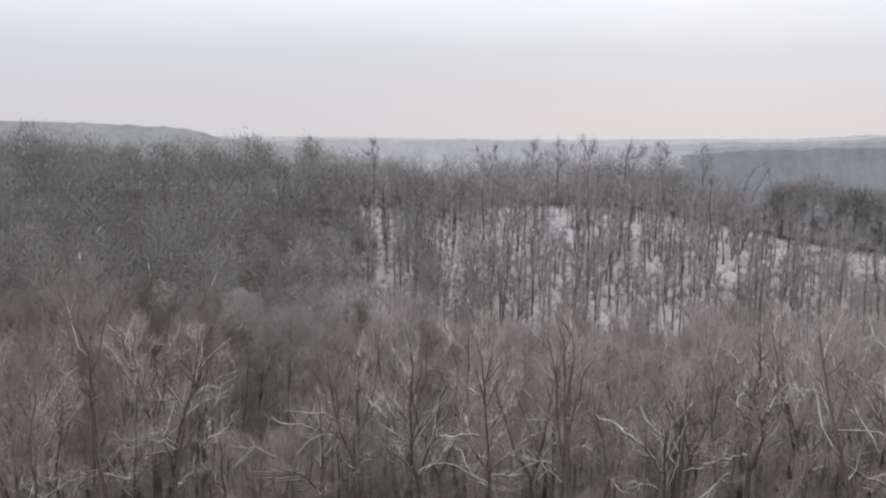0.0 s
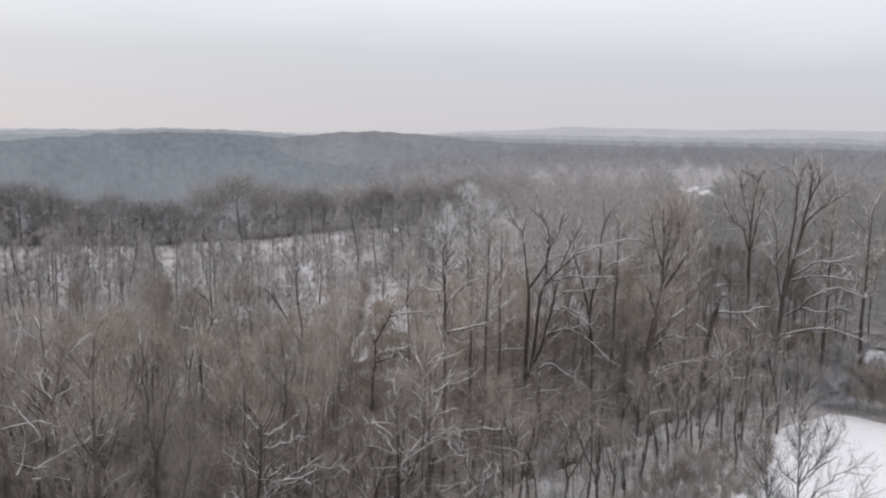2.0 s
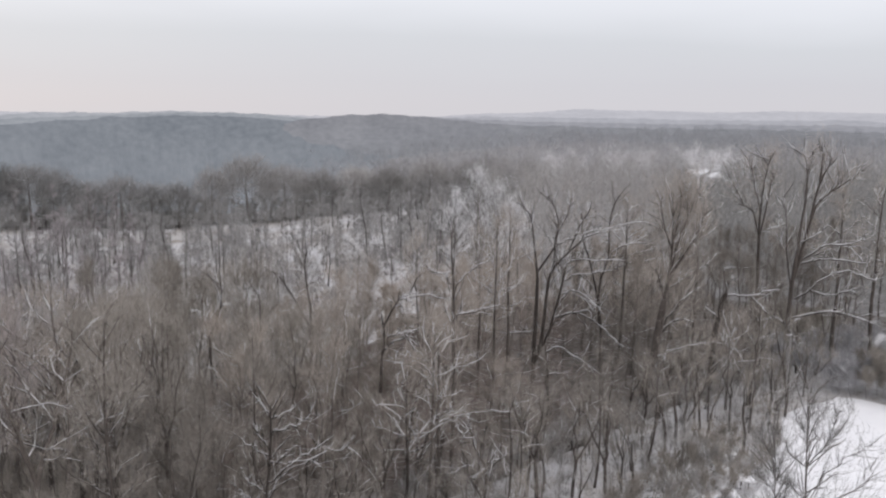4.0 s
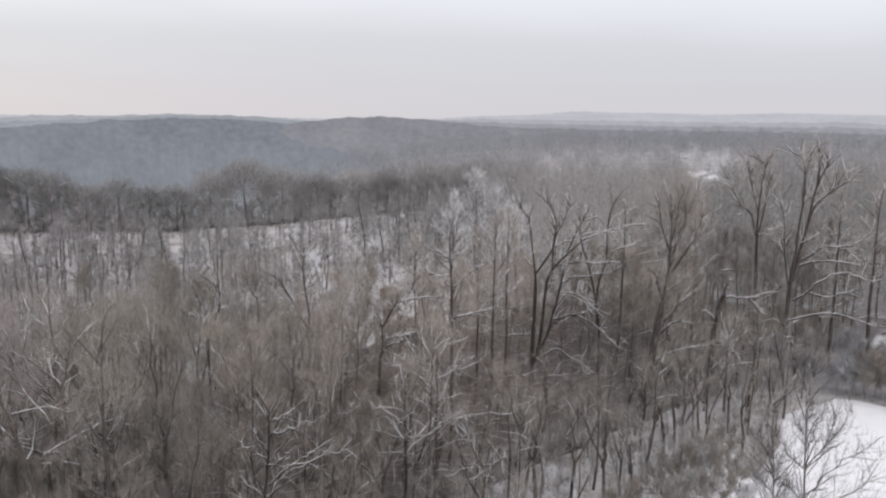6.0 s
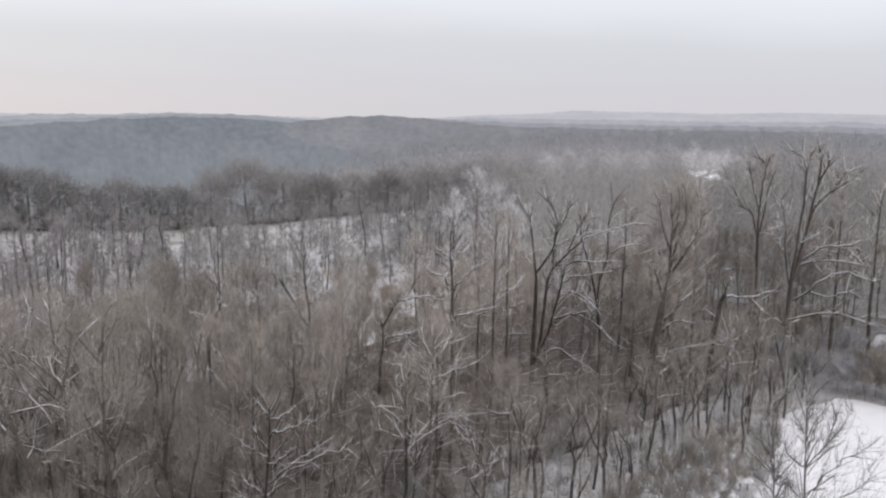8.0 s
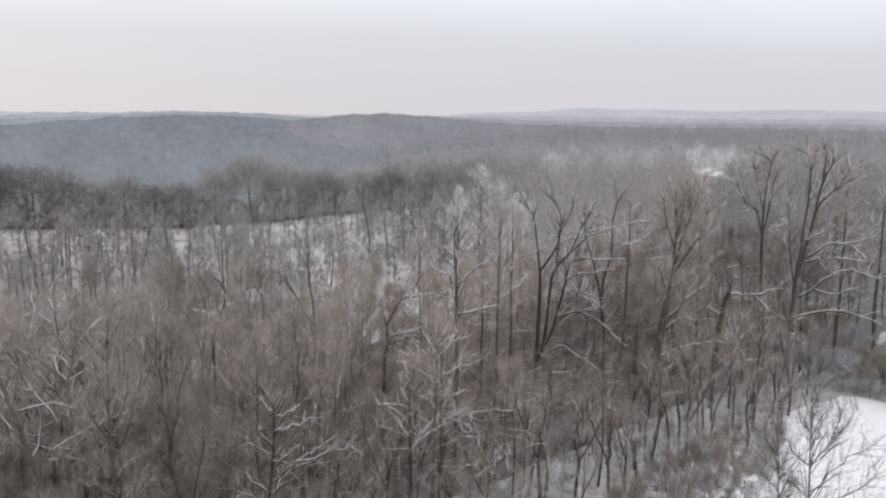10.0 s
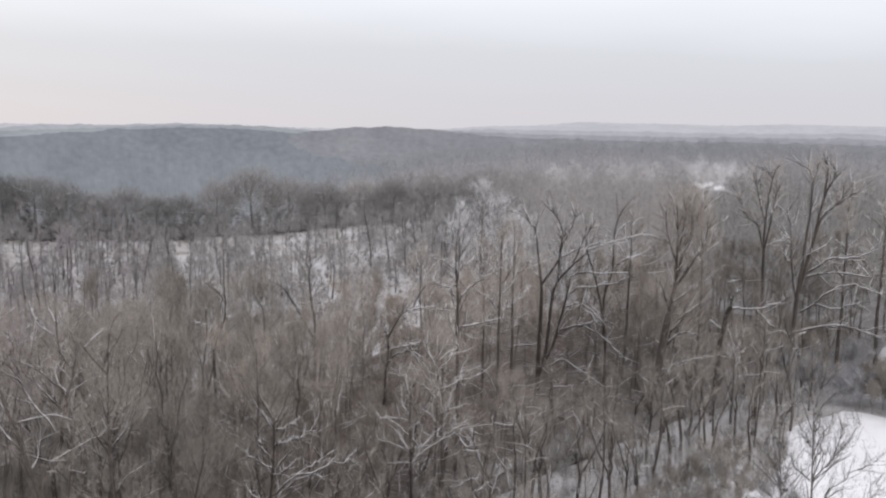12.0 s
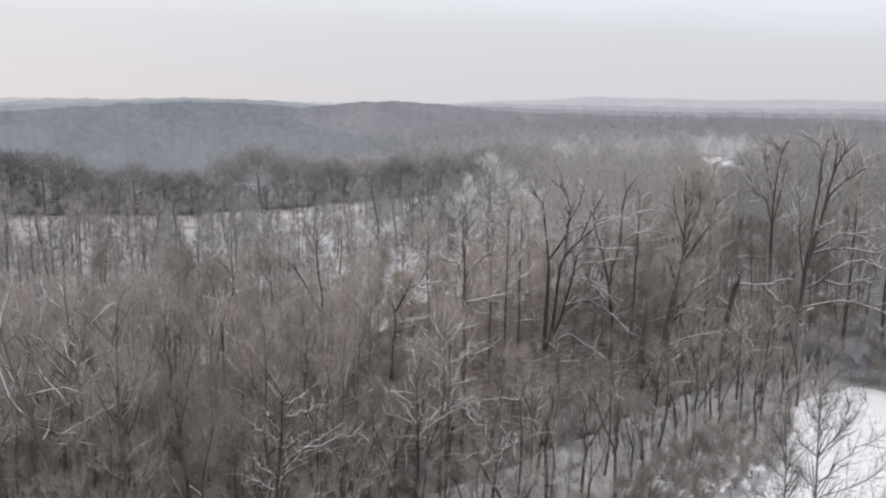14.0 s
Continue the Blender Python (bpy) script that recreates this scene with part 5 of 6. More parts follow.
for az, r, tz, sp in ((-55.3, 118, 14.6, 4.0), (-59.6, 121, 13.4, 3.6)):
    single("rimed_tree", "pale rime-covered tree among grey woods", az, r, tz, (M_BARK_GREY, M_TWIG_RIME), int(-az * 10), r0=0.22, spread=sp,
           base=0.5, slant=(25, 70), limbs=22, subs=6, twigs=1200, twig=1.1, twig_r=0.02, snow=0.4, snow_r=0.05)
single("bare_pole", "thin pale dead pole at the wood's edge", -76.7, 84, 8.8, GT, 25, r0=0.1, spread=0.8, base=0.6, slant=(10, 40),
       limbs=3, subs=1, twigs=10, snow=0.5)
for i, (az, r, tz, rr) in enumerate([(-54.4, 57, 12, 0.17), (-53.9, 56, 12, 0.16), (-52.2, 54, 10, 0.15), (-58.0, 74, 17.0, 0.2), (-58.9, 80, 17.0, 0.22), (-57.0, 78, 15.5, 0.2),
                                     (-66.3, 88, 18, 0.2), (-70.8, 92, 17, 0.2), (-73.1, 80, 8, 0.14), (-79, 98, 19, 0.3), (-81, 100, 20, 0.3),
                                     (-53.0, 84, 13.5, 0.18), (-48.0, 78, 9.0, 0.16), (-47.2, 66, 7.5, 0.15), (-41.3, 62, 9.5, 0.15)]):
    single("edge_tree", "tall thin leafless tree along the wood's edge", az, r, tz, BT, 40 + i, r0=rr * 0.75, spread=3.2, base=0.45, slant=(10, 68), limbs=18,
           subs=5, twigs=800, snow=0.8, snow_r=0.035, wobble=0.02)
single("round_tree", "round frost-grey crown standing in the wood", 7.6, 66, 12.2, (M_BARK_GREY, M_TWIG_GREY), 60, r0=0.17, spread=2.7, base=0.6,
       slant=(10, 75), limbs=22, subs=7, twigs=7000, twig=0.6, twig_r=0.012, snow=0.1, rounded=0.4, dome=0.3, fine=True, ball=(0.81, 0.17))
single("round_tree", "smaller round frost-grey crown beside a larger one", 10.4, 71, 12.6, (M_BARK_GREY, M_TWIG_GREY), 61, r0=0.15, spread=1.6, base=0.65,
       slant=(10, 75), limbs=16, subs=5, twigs=3200, twig=0.5, twig_r=0.012, snow=0.1, rounded=0.4, dome=0.3, fine=True, ball=(0.88, 0.11))
# The paler crowns also carry the ridge's haze in their grey twig colour.
for az, r, tz, sp in [(-25.4, 268, 12.2, 9.5), (-23.6, 273, 9.5, 7), (-27.6, 271, 9.6, 7.5), (-29.4, 268, 9.8, 8.5), (-31.0, 273, 6.8, 6.5), (-32.6, 269, 4.6, 5.5), (-34.4, 268, 6.2, 6),
                      (-36.2, 273, 3.4, 5.5), (-37.8, 270, 3.6, 5), (-39.8, 274, 7.2, 6), (-42.0, 268, 12.2, 9), (-44.3, 272, 8.2, 7), (-46.6, 270, 7.0, 6), (-48.8, 273, 8.4, 6.5),
                      (-51.0, 271, 7.6, 6), (-53.6, 272, 10.2, 7), (-56.4, 270, 11.0, 7)]:
    pale = az < -38.5
    single("spreading_tree", "broad round-crowned tree on the ridge, " + ("frost-grey" if pale else "dark and dense"), az, r, tz, (M_BARK_GREY, M_TWIG_GREY if pale else M_TWIG_MIST if az < -28.5 else M_TWIG_DARK),
           int(100 - az * 10), r0=0.42, spread=sp, base=0.15, slant=(0, 30), limbs=18, subs=3, twigs=int(90 * sp * sp) + 1500, twig=1.9, twig_r=0.036, snow=0.5, snow_r=0.07,
           limb_r=0.2, rounded=0.25, dome=0.3, fine=True, ball=(0.55, 0.45))
for az, r, tz, sp in [(-18.9, 274, 19.0, 3), (-16.3, 275, 19.5, 2.5), (2.0, 272, 19.5, 3.5), (-5.5, 270, 18.5, 1.2), (-8.2, 276, 19.4, 3.5),
                      (-9.8, 276, 19.2, 3), (6, 270, 19.5, 3.5)]:
    single("ridge_tree", "tall bare tree with a tufted top on the ridge", az, r, tz, (M_BARK_GREY, M_TWIG_DARK), int(900 - az * 10), r0=0.24, spread=sp + 1.6, base=0.35,
           slant=(25, 65), limbs=16, subs=4, twigs=260, twig=1.9, twig_r=0.035, snow=0.0, forks=2, fork_at=0.5, fork_out=0.14)

rng_place = np.random.default_rng(77)


def free(x, y, gap):
    return all((x - a) ** 2 + (y - b) ** 2 > gap * gap for a, b in SINGLE)


def in_wood(x, y, r, az):
    return y > wood_edge(x) + 1.0 and free(x, y, 2.2)


# near wood: counted trees
NEAR, DARK, FRONT, WEST, SNOWY = [], [], [], [], []
for i in range(8):
    g = np.random.default_rng(300 + i)
    shape = grow(310 + i, g.uniform(14.5, 18.5), g.uniform(0.10, 0.15), g.uniform(3.2, 4.6), base=0.2, slant=(25, 70), limbs=17, subs=3,
                                              twigs=2400, twig=0.95, twig_r=0.011, fine=True, snow=0.16, snow_r=0.018, forks=int(g.integers(0, 3)), fork_at=0.5, fork_out=0.1,
                                              lift=0.06, rounded=0.45)
    NEAR.append(thing_from("forest_tree", shape, PT, "leafless tree with a fine brush of grey-brown twigs", "tree", "trees of the near wood"))
    FRONT.append(thing_from("forest_tree", shape, (M_BARK_GREY, M_TWIG_ROSE), "leafless tree with a brush of reddish-grey twigs", "tree", "trees of the near wood"))
    WEST.append(thing_from("forest_tree", shape, (M_BARK, M_TWIG_BROWN), "leafless tree with a brush of brown twigs", "tree", "trees of the near wood"))
    DARK.append(thing_from("forest_tree", shape, (M_BARK, M_TWIG_UMBER), "leafless tree with a brush of dark brown twigs", "tree", "trees of the near wood"))
for i in range(5):
    g = np.random.default_rng(330 + i)
    SNOWY.append(thing_from("snow_lined_tree", grow(340 + i, g.uniform(15, 18), g.uniform(0.15, 0.2), g.uniform(3.2, 4.2), base=0.35, slant=(12, 58), limbs=24, subs=7,
                                                   twigs=1300, twig=0.9, twig_r=0.01, fine=True, snow=0.85, snow_r=0.019, wobble=0.03, forks=2, fork_at=0.45, fork_out=0.14, lift=0.05),
                            BT, "dark leafless tree with white snow along its limbs", "tree", "snow-lined trees of the near wood"))
snowy_places = scatter(rng_place, 46, polar(-34, 30, 42, 62, in_wood), 3.9)
SINGLE.extend(snowy_places)
placed(SNOWY, snowy_places, rng_place, (0.75, 1.05), 16.5)
near_places = [p for p in scatter(rng_place, 230, polar(-84, 32, 25, 88, in_wood), 3.7) if math.hypot(*p) > 40 or p[0] > 0.7 * p[1]]

def dark_side(p):
    az = math.degrees(math.atan2(-p[0], p[1])) + 9 * math.sin(p[0] * 0.31 + p[1] * 0.17)
    return az > 4 or az < -69


def front_side(p):
    az = math.degrees(math.atan2(-p[0], p[1])) + 9 * math.sin(p[0] * 0.31 + p[1] * 0.17)
    return -20 < az <= 4


def west_side(p):
    az = math.degrees(math.atan2(-p[0], p[1])) + 5 * math.sin(p[0] * 0.31 + p[1] * 0.17)
    return not dark_side(p) and not front_side(p) and az > -46


placed(FRONT, [p for p in near_places if front_side(p)], rng_place, (0.8, 1.1), 16.5)
placed(WEST, [p for p in near_places if west_side(p)], rng_place, (0.8, 1.1), 16.5)
placed(NEAR, [p for p in near_places if not dark_side(p) and not front_side(p) and not west_side(p)], rng_place, (0.8, 1.1), 16.5)
placed(DARK, [p for p in near_places if dark_side(p)], rng_place, (0.8, 1.1), 16.5)


east_places = scatter(rng_place, 46, polar(-83, -71.5, 92, 128, lambda x, y, r, az: y > wood_edge(x) and free(x, y, 1.5)), 4.2)
placed([copy_thing(t, Matrix.Translation((0, 0, 0))) for t in DARK], east_places, rng_place, (0.5, 0.78))

# the wood between the near trees and the valley
def variants(seed, n, h, spread, **kw):
    g = np.random.default_rng(seed)
    return [grow(seed + i, g.uniform(*h), spread=g.uniform(*spread), cheap=True, **kw) for i in range(n)]


MID = variants(400, 7, (12, 16), (2.8, 4.4), r0=0.12, base=0.15, slant=(20, 68), limbs=10, subs=3, twigs=1150, twig=1.3, twig_r=0.022, fine=True, snow=0.1,
               snow_r=0.035, sides=5, rounded=0.5)
taken = list(near_places) + list(east_places)


def in_mid(x, y, r, az):
    return in_wood(x, y, r, az) and not any((x - a) ** 2 + (y - b) ** 2 < 9 for a, b in taken)


mid_places = scatter(rng_place, 360, polar(-86, 34, 60, 155, in_mid), 4.2)
woods("valley_woods", "grey-brown leafless wood falling into the valley", MID, [p for p in mid_places if not dark_side(p) and not front_side(p) and p[0] > p[1] * 1.2], rng_place, (M_BARK_PALE, M_TWIG), (0.75, 1.15), 14.5)
woods("valley_woods", "frost-grey leafless wood in the valley below the slope", MID, [p for p in mid_places if not dark_side(p) and not front_side(p) and p[0] <= p[1] * 1.2], rng_place, (M_BARK_GREY, M_TWIG_GREY), (0.75, 1.15), 14.5)
woods("valley_woods", "reddish-grey leafless wood below the snowy slope", MID, [p for p in mid_places if front_side(p)], rng_place, (M_BARK_GREY, M_TWIG_ROSE), (0.75, 1.15), 14.5)
woods("valley_woods", "dark brown leafless wood falling into the valley", MID, [p for p in mid_places if dark_side(p)], rng_place, (M_BARK, M_TWIG_UMBER), (0.75, 1.15), 14.5)

# low growth under the trees
UNDER = variants(450, 6, (3.5, 8), (1.6, 2.6), r0=0.06, base=0.08, slant=(15, 70), limbs=5, subs=2, twigs=360, twig=1.0, twig_r=0.015, fine=True, snow=0.05,
                 snow_r=0.04, sides=4, rounded=0.4)
under_places = scatter(rng_place, 300, polar(-84, 32, 26, 125, lambda x, y, r, az: y > wood_edge(x) + (4.5 if x > 36 else 1.5)), 2.4) + scatter(rng_place, 110, polar(-50, -28, 36, 72, in_wood), 2.2)
woods("undergrowth", "thicket of young growth under the trees", UNDER, under_places, rng_place, (M_BARK, M_TWIG_UMBER), (0.7, 1.2), 8)

LAYERED = variants(460, 6, (4.5, 8.5), (2.6, 3.8), r0=0.06, base=0.12, slant=(-8, 28), limbs=12, subs=3, twigs=460, twig=0.9, twig_r=0.013, fine=True, snow=0.5,
                   snow_r=0.02, sides=4, rounded=0.3, lift=0.02)
layered_places = scatter(rng_place, 230, polar(-74, -40, 36, 98, lambda x, y, r, az: y > wood_edge(x) + 2.6), 2.5)
woods("understorey", "layered brown understorey with snow along its level branches", LAYERED, [p for p in layered_places if p[0] < 2.0 * p[1]], rng_place, (M_BARK, M_TWIG_RUSSET), (0.75, 1.15), 7)
woods("understorey", "layered dark brown understorey with snow along its level branches", LAYERED, [p for p in layered_places if p[0] >= 2.0 * p[1]], rng_place, (M_BARK, M_TWIG_UMBER), (0.75, 1.15), 7)

YOUNG = variants(470, 6, (7, 11), (2.0, 3.0), r0=0.07, base=0.06, slant=(20, 70), limbs=7, subs=3, twigs=520, twig=1.0, twig_r=0.014, fine=True, snow=0.12,
                 snow_r=0.022, sides=4, rounded=0.4)
young_places = scatter(rng_place, 190, polar(-31, 22, 44, 68, in_wood), 2.6) + scatter(rng_place, 70, polar(2, 14, 52, 104, in_wood), 2.8)
woods("young_growth", "tall young growth of fine brown twigs between the trees", YOUNG, [p for p in young_places if dark_side(p)], rng_place, (M_BARK_GREY, M_TWIG_BROWN), (0.75, 1.15), 10)
woods("young_growth", "tall young growth of grey-brown twigs between the trees", YOUNG, [p for p in young_places if not dark_side(p)], rng_place, (M_BARK_GREY, M_TWIG_BROWN), (0.75, 1.15), 10)

# round fuzzy crowns among the near wood
MOUND = variants(490, 6, (8.5, 12.5), (2.6, 3.8), r0=0.09, base=0.2, slant=(10, 60), limbs=8, subs=2, twigs=1150, twig=0.9, twig_r=0.015, fine=True, snow=0.12, snow_r=0.02, sides=4,
                 rounded=0.4, dome=0.4, ball=(0.6, 0.38))
mound_places = scatter(rng_place, 80, polar(-2, 30, 46, 125, in_wood), 5.0) + scatter(rng_place, 70, polar(-47, -2, 48, 110, in_wood), 5.5)
for q, (mats, label) in enumerate((((M_BARK_GREY, M_TWIG_BROWN), "round fuzzy brown crowns in the near wood"), ((M_BARK_GREY, M_TWIG_MIST), "round fuzzy grey crowns in the near wood"),
                                   ((M_BARK_GREY, M_TWIG), "round fuzzy pale brown crowns in the near wood"))):
    woods("young_growth", label, MOUND, mound_places[q::3], rng_place, mats, (0.7, 1.2), 11)

# slim trees on the snowy slope
SLOPE = []
for i in range(6):
    g = np.random.default_rng(500 + i)
    SLOPE.append(thing_from("slope_tree", grow(510 + i, g.uniform(11, 16), g.uniform(0.16, 0.24), g.uniform(1.6, 2.8), base=0.35, slant=(10, 65), limbs=9, subs=3,
                                              twigs=430, twig=1.2, twig_r=0.024, fine=True, snow=0.15, snow_r=0.07, sides=5, wobble=0.05, cheap=True),
                            (M_BARK_DARK, M_TWIG_MIST), "thin dark leafless tree on the snowy slope", "tree", "trees on the snowy slope"))


def on_slope(x, y, r, az):
    gully = abs(az - 1.6 - (r - 200) * 0.008) < 0.33 and r > 185
    gap = math.sin(az * 0.9 + 1.3) * math.sin(r * 0.06 + az * 0.2) > 0.72
    if az < -23 and r > 236 and math.sin(x * 1.7) * math.sin(y * 2.3) < 0.45:
        return False
    return not gully and not gap and r < 262


def off_gully(x, y, r, az):
    """Where a broad crown leaves the snowy gully open."""
    return on_slope(x, y, r, az) and abs(az - 1.6 - (r - 200) * 0.008) > 1.1


slope_places = scatter(rng_place, 150, polar(-25, 5, 158, 260, on_slope), 4.0) + scatter(rng_place, 80, polar(-57, -25, 165, 260, on_slope), 4.5)
def small_slope(p):
    return math.hypot(*p) >= (205 if p[0] > 0.45 * p[1] else 235)


placed(SLOPE, [p for p in slope_places if not small_slope(p)], rng_place, (0.75, 1.15))
placed([copy_thing(t, Matrix.Translation((0, 0, 0))) for t in SLOPE], [p for p in slope_places if small_slope(p)], rng_place, (0.45, 0.75))
SLIM = variants(550, 5, (7, 13), (1.4, 2.4), r0=0.13, base=0.3, slant=(10, 65), limbs=5, subs=2, twigs=210, twig=1.3, twig_r=0.033, fine=True, snow=0.1, snow_r=0.07, sides=4, wobble=0.06)
slim_places = (scatter(rng_place, 260, polar(-25, 6, 150, 262, on_slope), 2.6) + scatter(rng_place, 130, polar(-58, -25, 150, 262, on_slope), 3.2) + scatter(rng_place, 30, polar(-58, -37, 160, 225), 3.4)
               + scatter(rng_place, 130, polar(-7, 5, 150, 262, on_slope), 2.6) + scatter(rng_place, 210, polar(-37, -7, 160, 262, on_slope), 2.8))
slim_places = [p for p in slim_places if not (p[0] > 0.42 * p[1] and math.hypot(*p) > 198 and rng_place.random() < 0.2)]
woods("slope_thicket", "thin young trees and brush scattered over the snowy slope", SLIM, [p for p in slim_places if p[0] < 0.72 * p[1]], rng_place, (M_BARK, M_TWIG_MAUVE))
woods("slope_thicket", "frost-grey young trees scattered over the snowy slope", SLIM, [p for p in slim_places if p[0] >= 0.72 * p[1] and math.hypot(*p) < 195], rng_place, (M_BARK_PALE, M_TWIG_GREY))
woods("slope_thicket", "small frosted trees below the ridge", SLIM, [p for p in slim_places if p[0] >= 0.72 * p[1] and math.hypot(*p) >= 195], rng_place, (M_BARK_GREY, M_TWIG_GREY), (0.4, 0.7))

FLANK = variants(660, 7, (11, 17), (3.4, 5.4), r0=0.13, base=0.1, slant=(5, 60), limbs=7, subs=2, twigs=1300, twig=1.1, twig_r=0.06, snow=0.12, snow_r=0.07, sides=4, rounded=0.4, dome=0.35,
                 fine=True)
crowns = scatter(rng_place, 70, polar(-58, -22, 150, 205), 6.0) + scatter(rng_place, 60, polar(-58, -24, 200, 245), 6.0)
woods("slope_woods", "soft grey frosted crowns on the lower slope", FLANK, crowns, rng_place, (M_BARK_GREY, M_TWIG_MIST), (0.5, 0.75))
crowns = scatter(rng_place, 40, polar(-22, 3, 150, 240, off_gully), 7.0)
woods("slope_woods", "reddish-grey crowns among the thin trees of the slope", FLANK, crowns, rng_place, (M_BARK_GREY, M_TWIG_MAUVE), (0.55, 0.85))

poles = scatter(rng_place, 125, polar(-58, -24, 220, 260), 3.0)
woods("slope_poles", "thin dark young trees standing below the ridge", SLIM, poles, rng_place, (M_BARK, M_TWIG_GREY), (0.45, 0.85))
slope_low = [p for p in scatter(rng_place, 380, polar(-58, 5, 150, 262, on_slope), 2.6) if p[0] < 0.42 * p[1] or math.hypot(*p) < 205]
CREST = variants(600, 7, (14, 19), (4.4, 6.6), r0=0.13, base=0.1, slant=(5, 52), limbs=6, subs=1, twigs=760, twig=1.7, twig_r=0.045, snow=0.04, snow_r=0.08, sides=4, rounded=0.4, dome=0.45,
                 fine=True)
crest_places = scatter(rng_place, 300, polar(-60, 36, 265, 318), 4.2) + scatter(rng_place, 60, polar(-24, 4, 265, 330), 4.2)


def low_stretch(p):
    return -45 < math.degrees(math.atan2(-p[0], p[1])) < -21.5


# Mid-grey twig colour stands in for haze over the ridge.
woods("ridge_woods", "dark band of leafless trees along the ridge", CREST, [p for p in crest_places if not low_stretch(p) and p[0] < p[1]], rng_place, (M_BARK_GREY, M_TWIG_MIST), (0.7, 1.08))
woods("ridge_woods", "grey hazy trees where the ridge runs out", CREST, [p for p in crest_places if not low_stretch(p) and p[0] >= p[1]], rng_place, (M_BARK_GREY, M_TWIG_MIST), (0.5, 0.85))
woods("ridge_woods", "lower band of leafless trees in the ridge's dip", CREST, [p for p in crest_places if low_stretch(p)], rng_place, (M_BARK_GREY, M_TWIG_MIST), (0.4, 0.62))
LOW = variants(640, 4, (3, 6), (2.0, 3.0), r0=0.1, base=0.02, slant=(15, 70), limbs=3, subs=1, twigs=140, twig=1.4, twig_r=0.06, fine=True, snow=0.0, sides=3, rounded=0.3)
low_places = scatter(rng_place, 480, polar(-60, 8, 263.5, 280), 2.0) + slope_low
woods("ridge_brush", "brown brush under the trees along the ridge", LOW, [p for p in low_places if math.hypot(*p) > 263 and p[0] > 0.36 * p[1]], rng_place, (M_BARK, M_TWIG_DARK))
woods("ridge_brush", "grey brush under the tall trees of the ridge", LOW, [p for p in low_places if math.hypot(*p) > 263 and p[0] <= 0.36 * p[1]], rng_place, (M_BARK_GREY, M_TWIG_MIST))
woods("slope_brush", "low reddish-grey brush on the snowy slope", LOW, [p for p in low_places if math.hypot(*p) <= 263], rng_place, (M_BARK_GREY, M_TWIG_MAUVE), (0.5, 0.9))

# dense wood on the flank west of the slope
flank = scatter(rng_place, 230, polar(3.6, 36, 130, 268), 6.2) + scatter(rng_place, 22, polar(-5, 3.0, 150, 262, off_gully), 7.0)
shade = [int(rng_place.choice(3, p=[0.35, 0.15, 0.5] if math.hypot(*p) < 190 else [0.3, 0.05, 0.65])) for p in flank]
for q, mats, label in ((2, (M_BARK_GREY, M_TWIG_DARK), "dense dark grey wood on the valley's flank"), (0, (M_BARK_PALE, M_TWIG_MIST), "mist-grey crowns in the wood on the valley's flank"),
                       (1, (M_BARK_PALE, M_TWIG_GREY), "pale frosted crowns in the wood on the valley's flank")):
    woods("flank_woods", label, FLANK, [p for p, k in zip(flank, shade) if k == q], rng_place, mats, (0.7, 1.25))

# far woods
FAR = variants(700, 6, (13, 18), (4.8, 7.5), r0=0.12, base=0.1, slant=(5, 50), limbs=3, subs=1, twigs=300, twig=2.3, twig_r=0.09, rounded=0.35, dome=0.4, snow=0.0, sides=3, fine=True)


def in_far(x, y, r, az):
    return not (-72.8 < az < -69.4 and 345 < r < 450)


# Trees this far out take the twig tone with blue-grey haze painted in.
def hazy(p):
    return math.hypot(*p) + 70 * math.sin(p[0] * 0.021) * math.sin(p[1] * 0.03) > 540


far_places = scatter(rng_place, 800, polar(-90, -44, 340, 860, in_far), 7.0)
woods("far_woods", "frosted woods paled for haze towards the hills", FAR, [p for p in far_places if not hazy(p)], rng_place, (M_TWIG_GREY, M_TWIG_FAR), (0.65, 0.95))
woods("far_woods", "woods tinted blue-grey for haze towards the hills", FAR, [p for p in far_places if hazy(p)], rng_place, (M_TWIG_GREY, M_TWIG_HAZY), (0.7, 1.0))
white_places = scatter(rng_place, 60, polar(-73.5, -61, 330, 480, in_far), 6.0) + scatter(rng_place, 20, polar(-72.6, -69.2, 345, 440), 5.0)
woods("rimed_woods", "pale rime-covered trees round a far clearing", FAR, white_places, rng_place, (M_TWIG_GREY, M_TWIG_RIME), (0.45, 0.75))
behind_places = scatter(rng_place, 300, polar(-90, -57, 125, 345, lambda x, y, r, az: not (-72.2 < az < -69.8 and r > 250)), 7.0) + scatter(rng_place, 60, polar(-86, -71, 105, 210), 6.0)
woods("back_woods", "grey frosted wood behind the tall edge trees", CREST, [p for p in behind_places if p[0] < p[1] * 2.6], rng_place, (M_BARK_PALE, M_TWIG_GREY), (0.55, 0.85))
woods("back_woods", "misty grey-brown wood behind the tall edge trees", CREST, [p for p in behind_places if p[0] >= p[1] * 2.6], rng_place, (M_BARK_GREY, M_TWIG_DARK), (0.55, 0.85))
left_places = scatter(rng_place, 170, polar(-48, 40, 345, 640), 8.0)
woods("valley_far_woods", "far valley woods with haze in their twig colour", FAR, left_places, rng_place, (M_TWIG_GREY, M_TWIG_HAZY))

# brush and saplings between the wood and the field
BRUSH = []
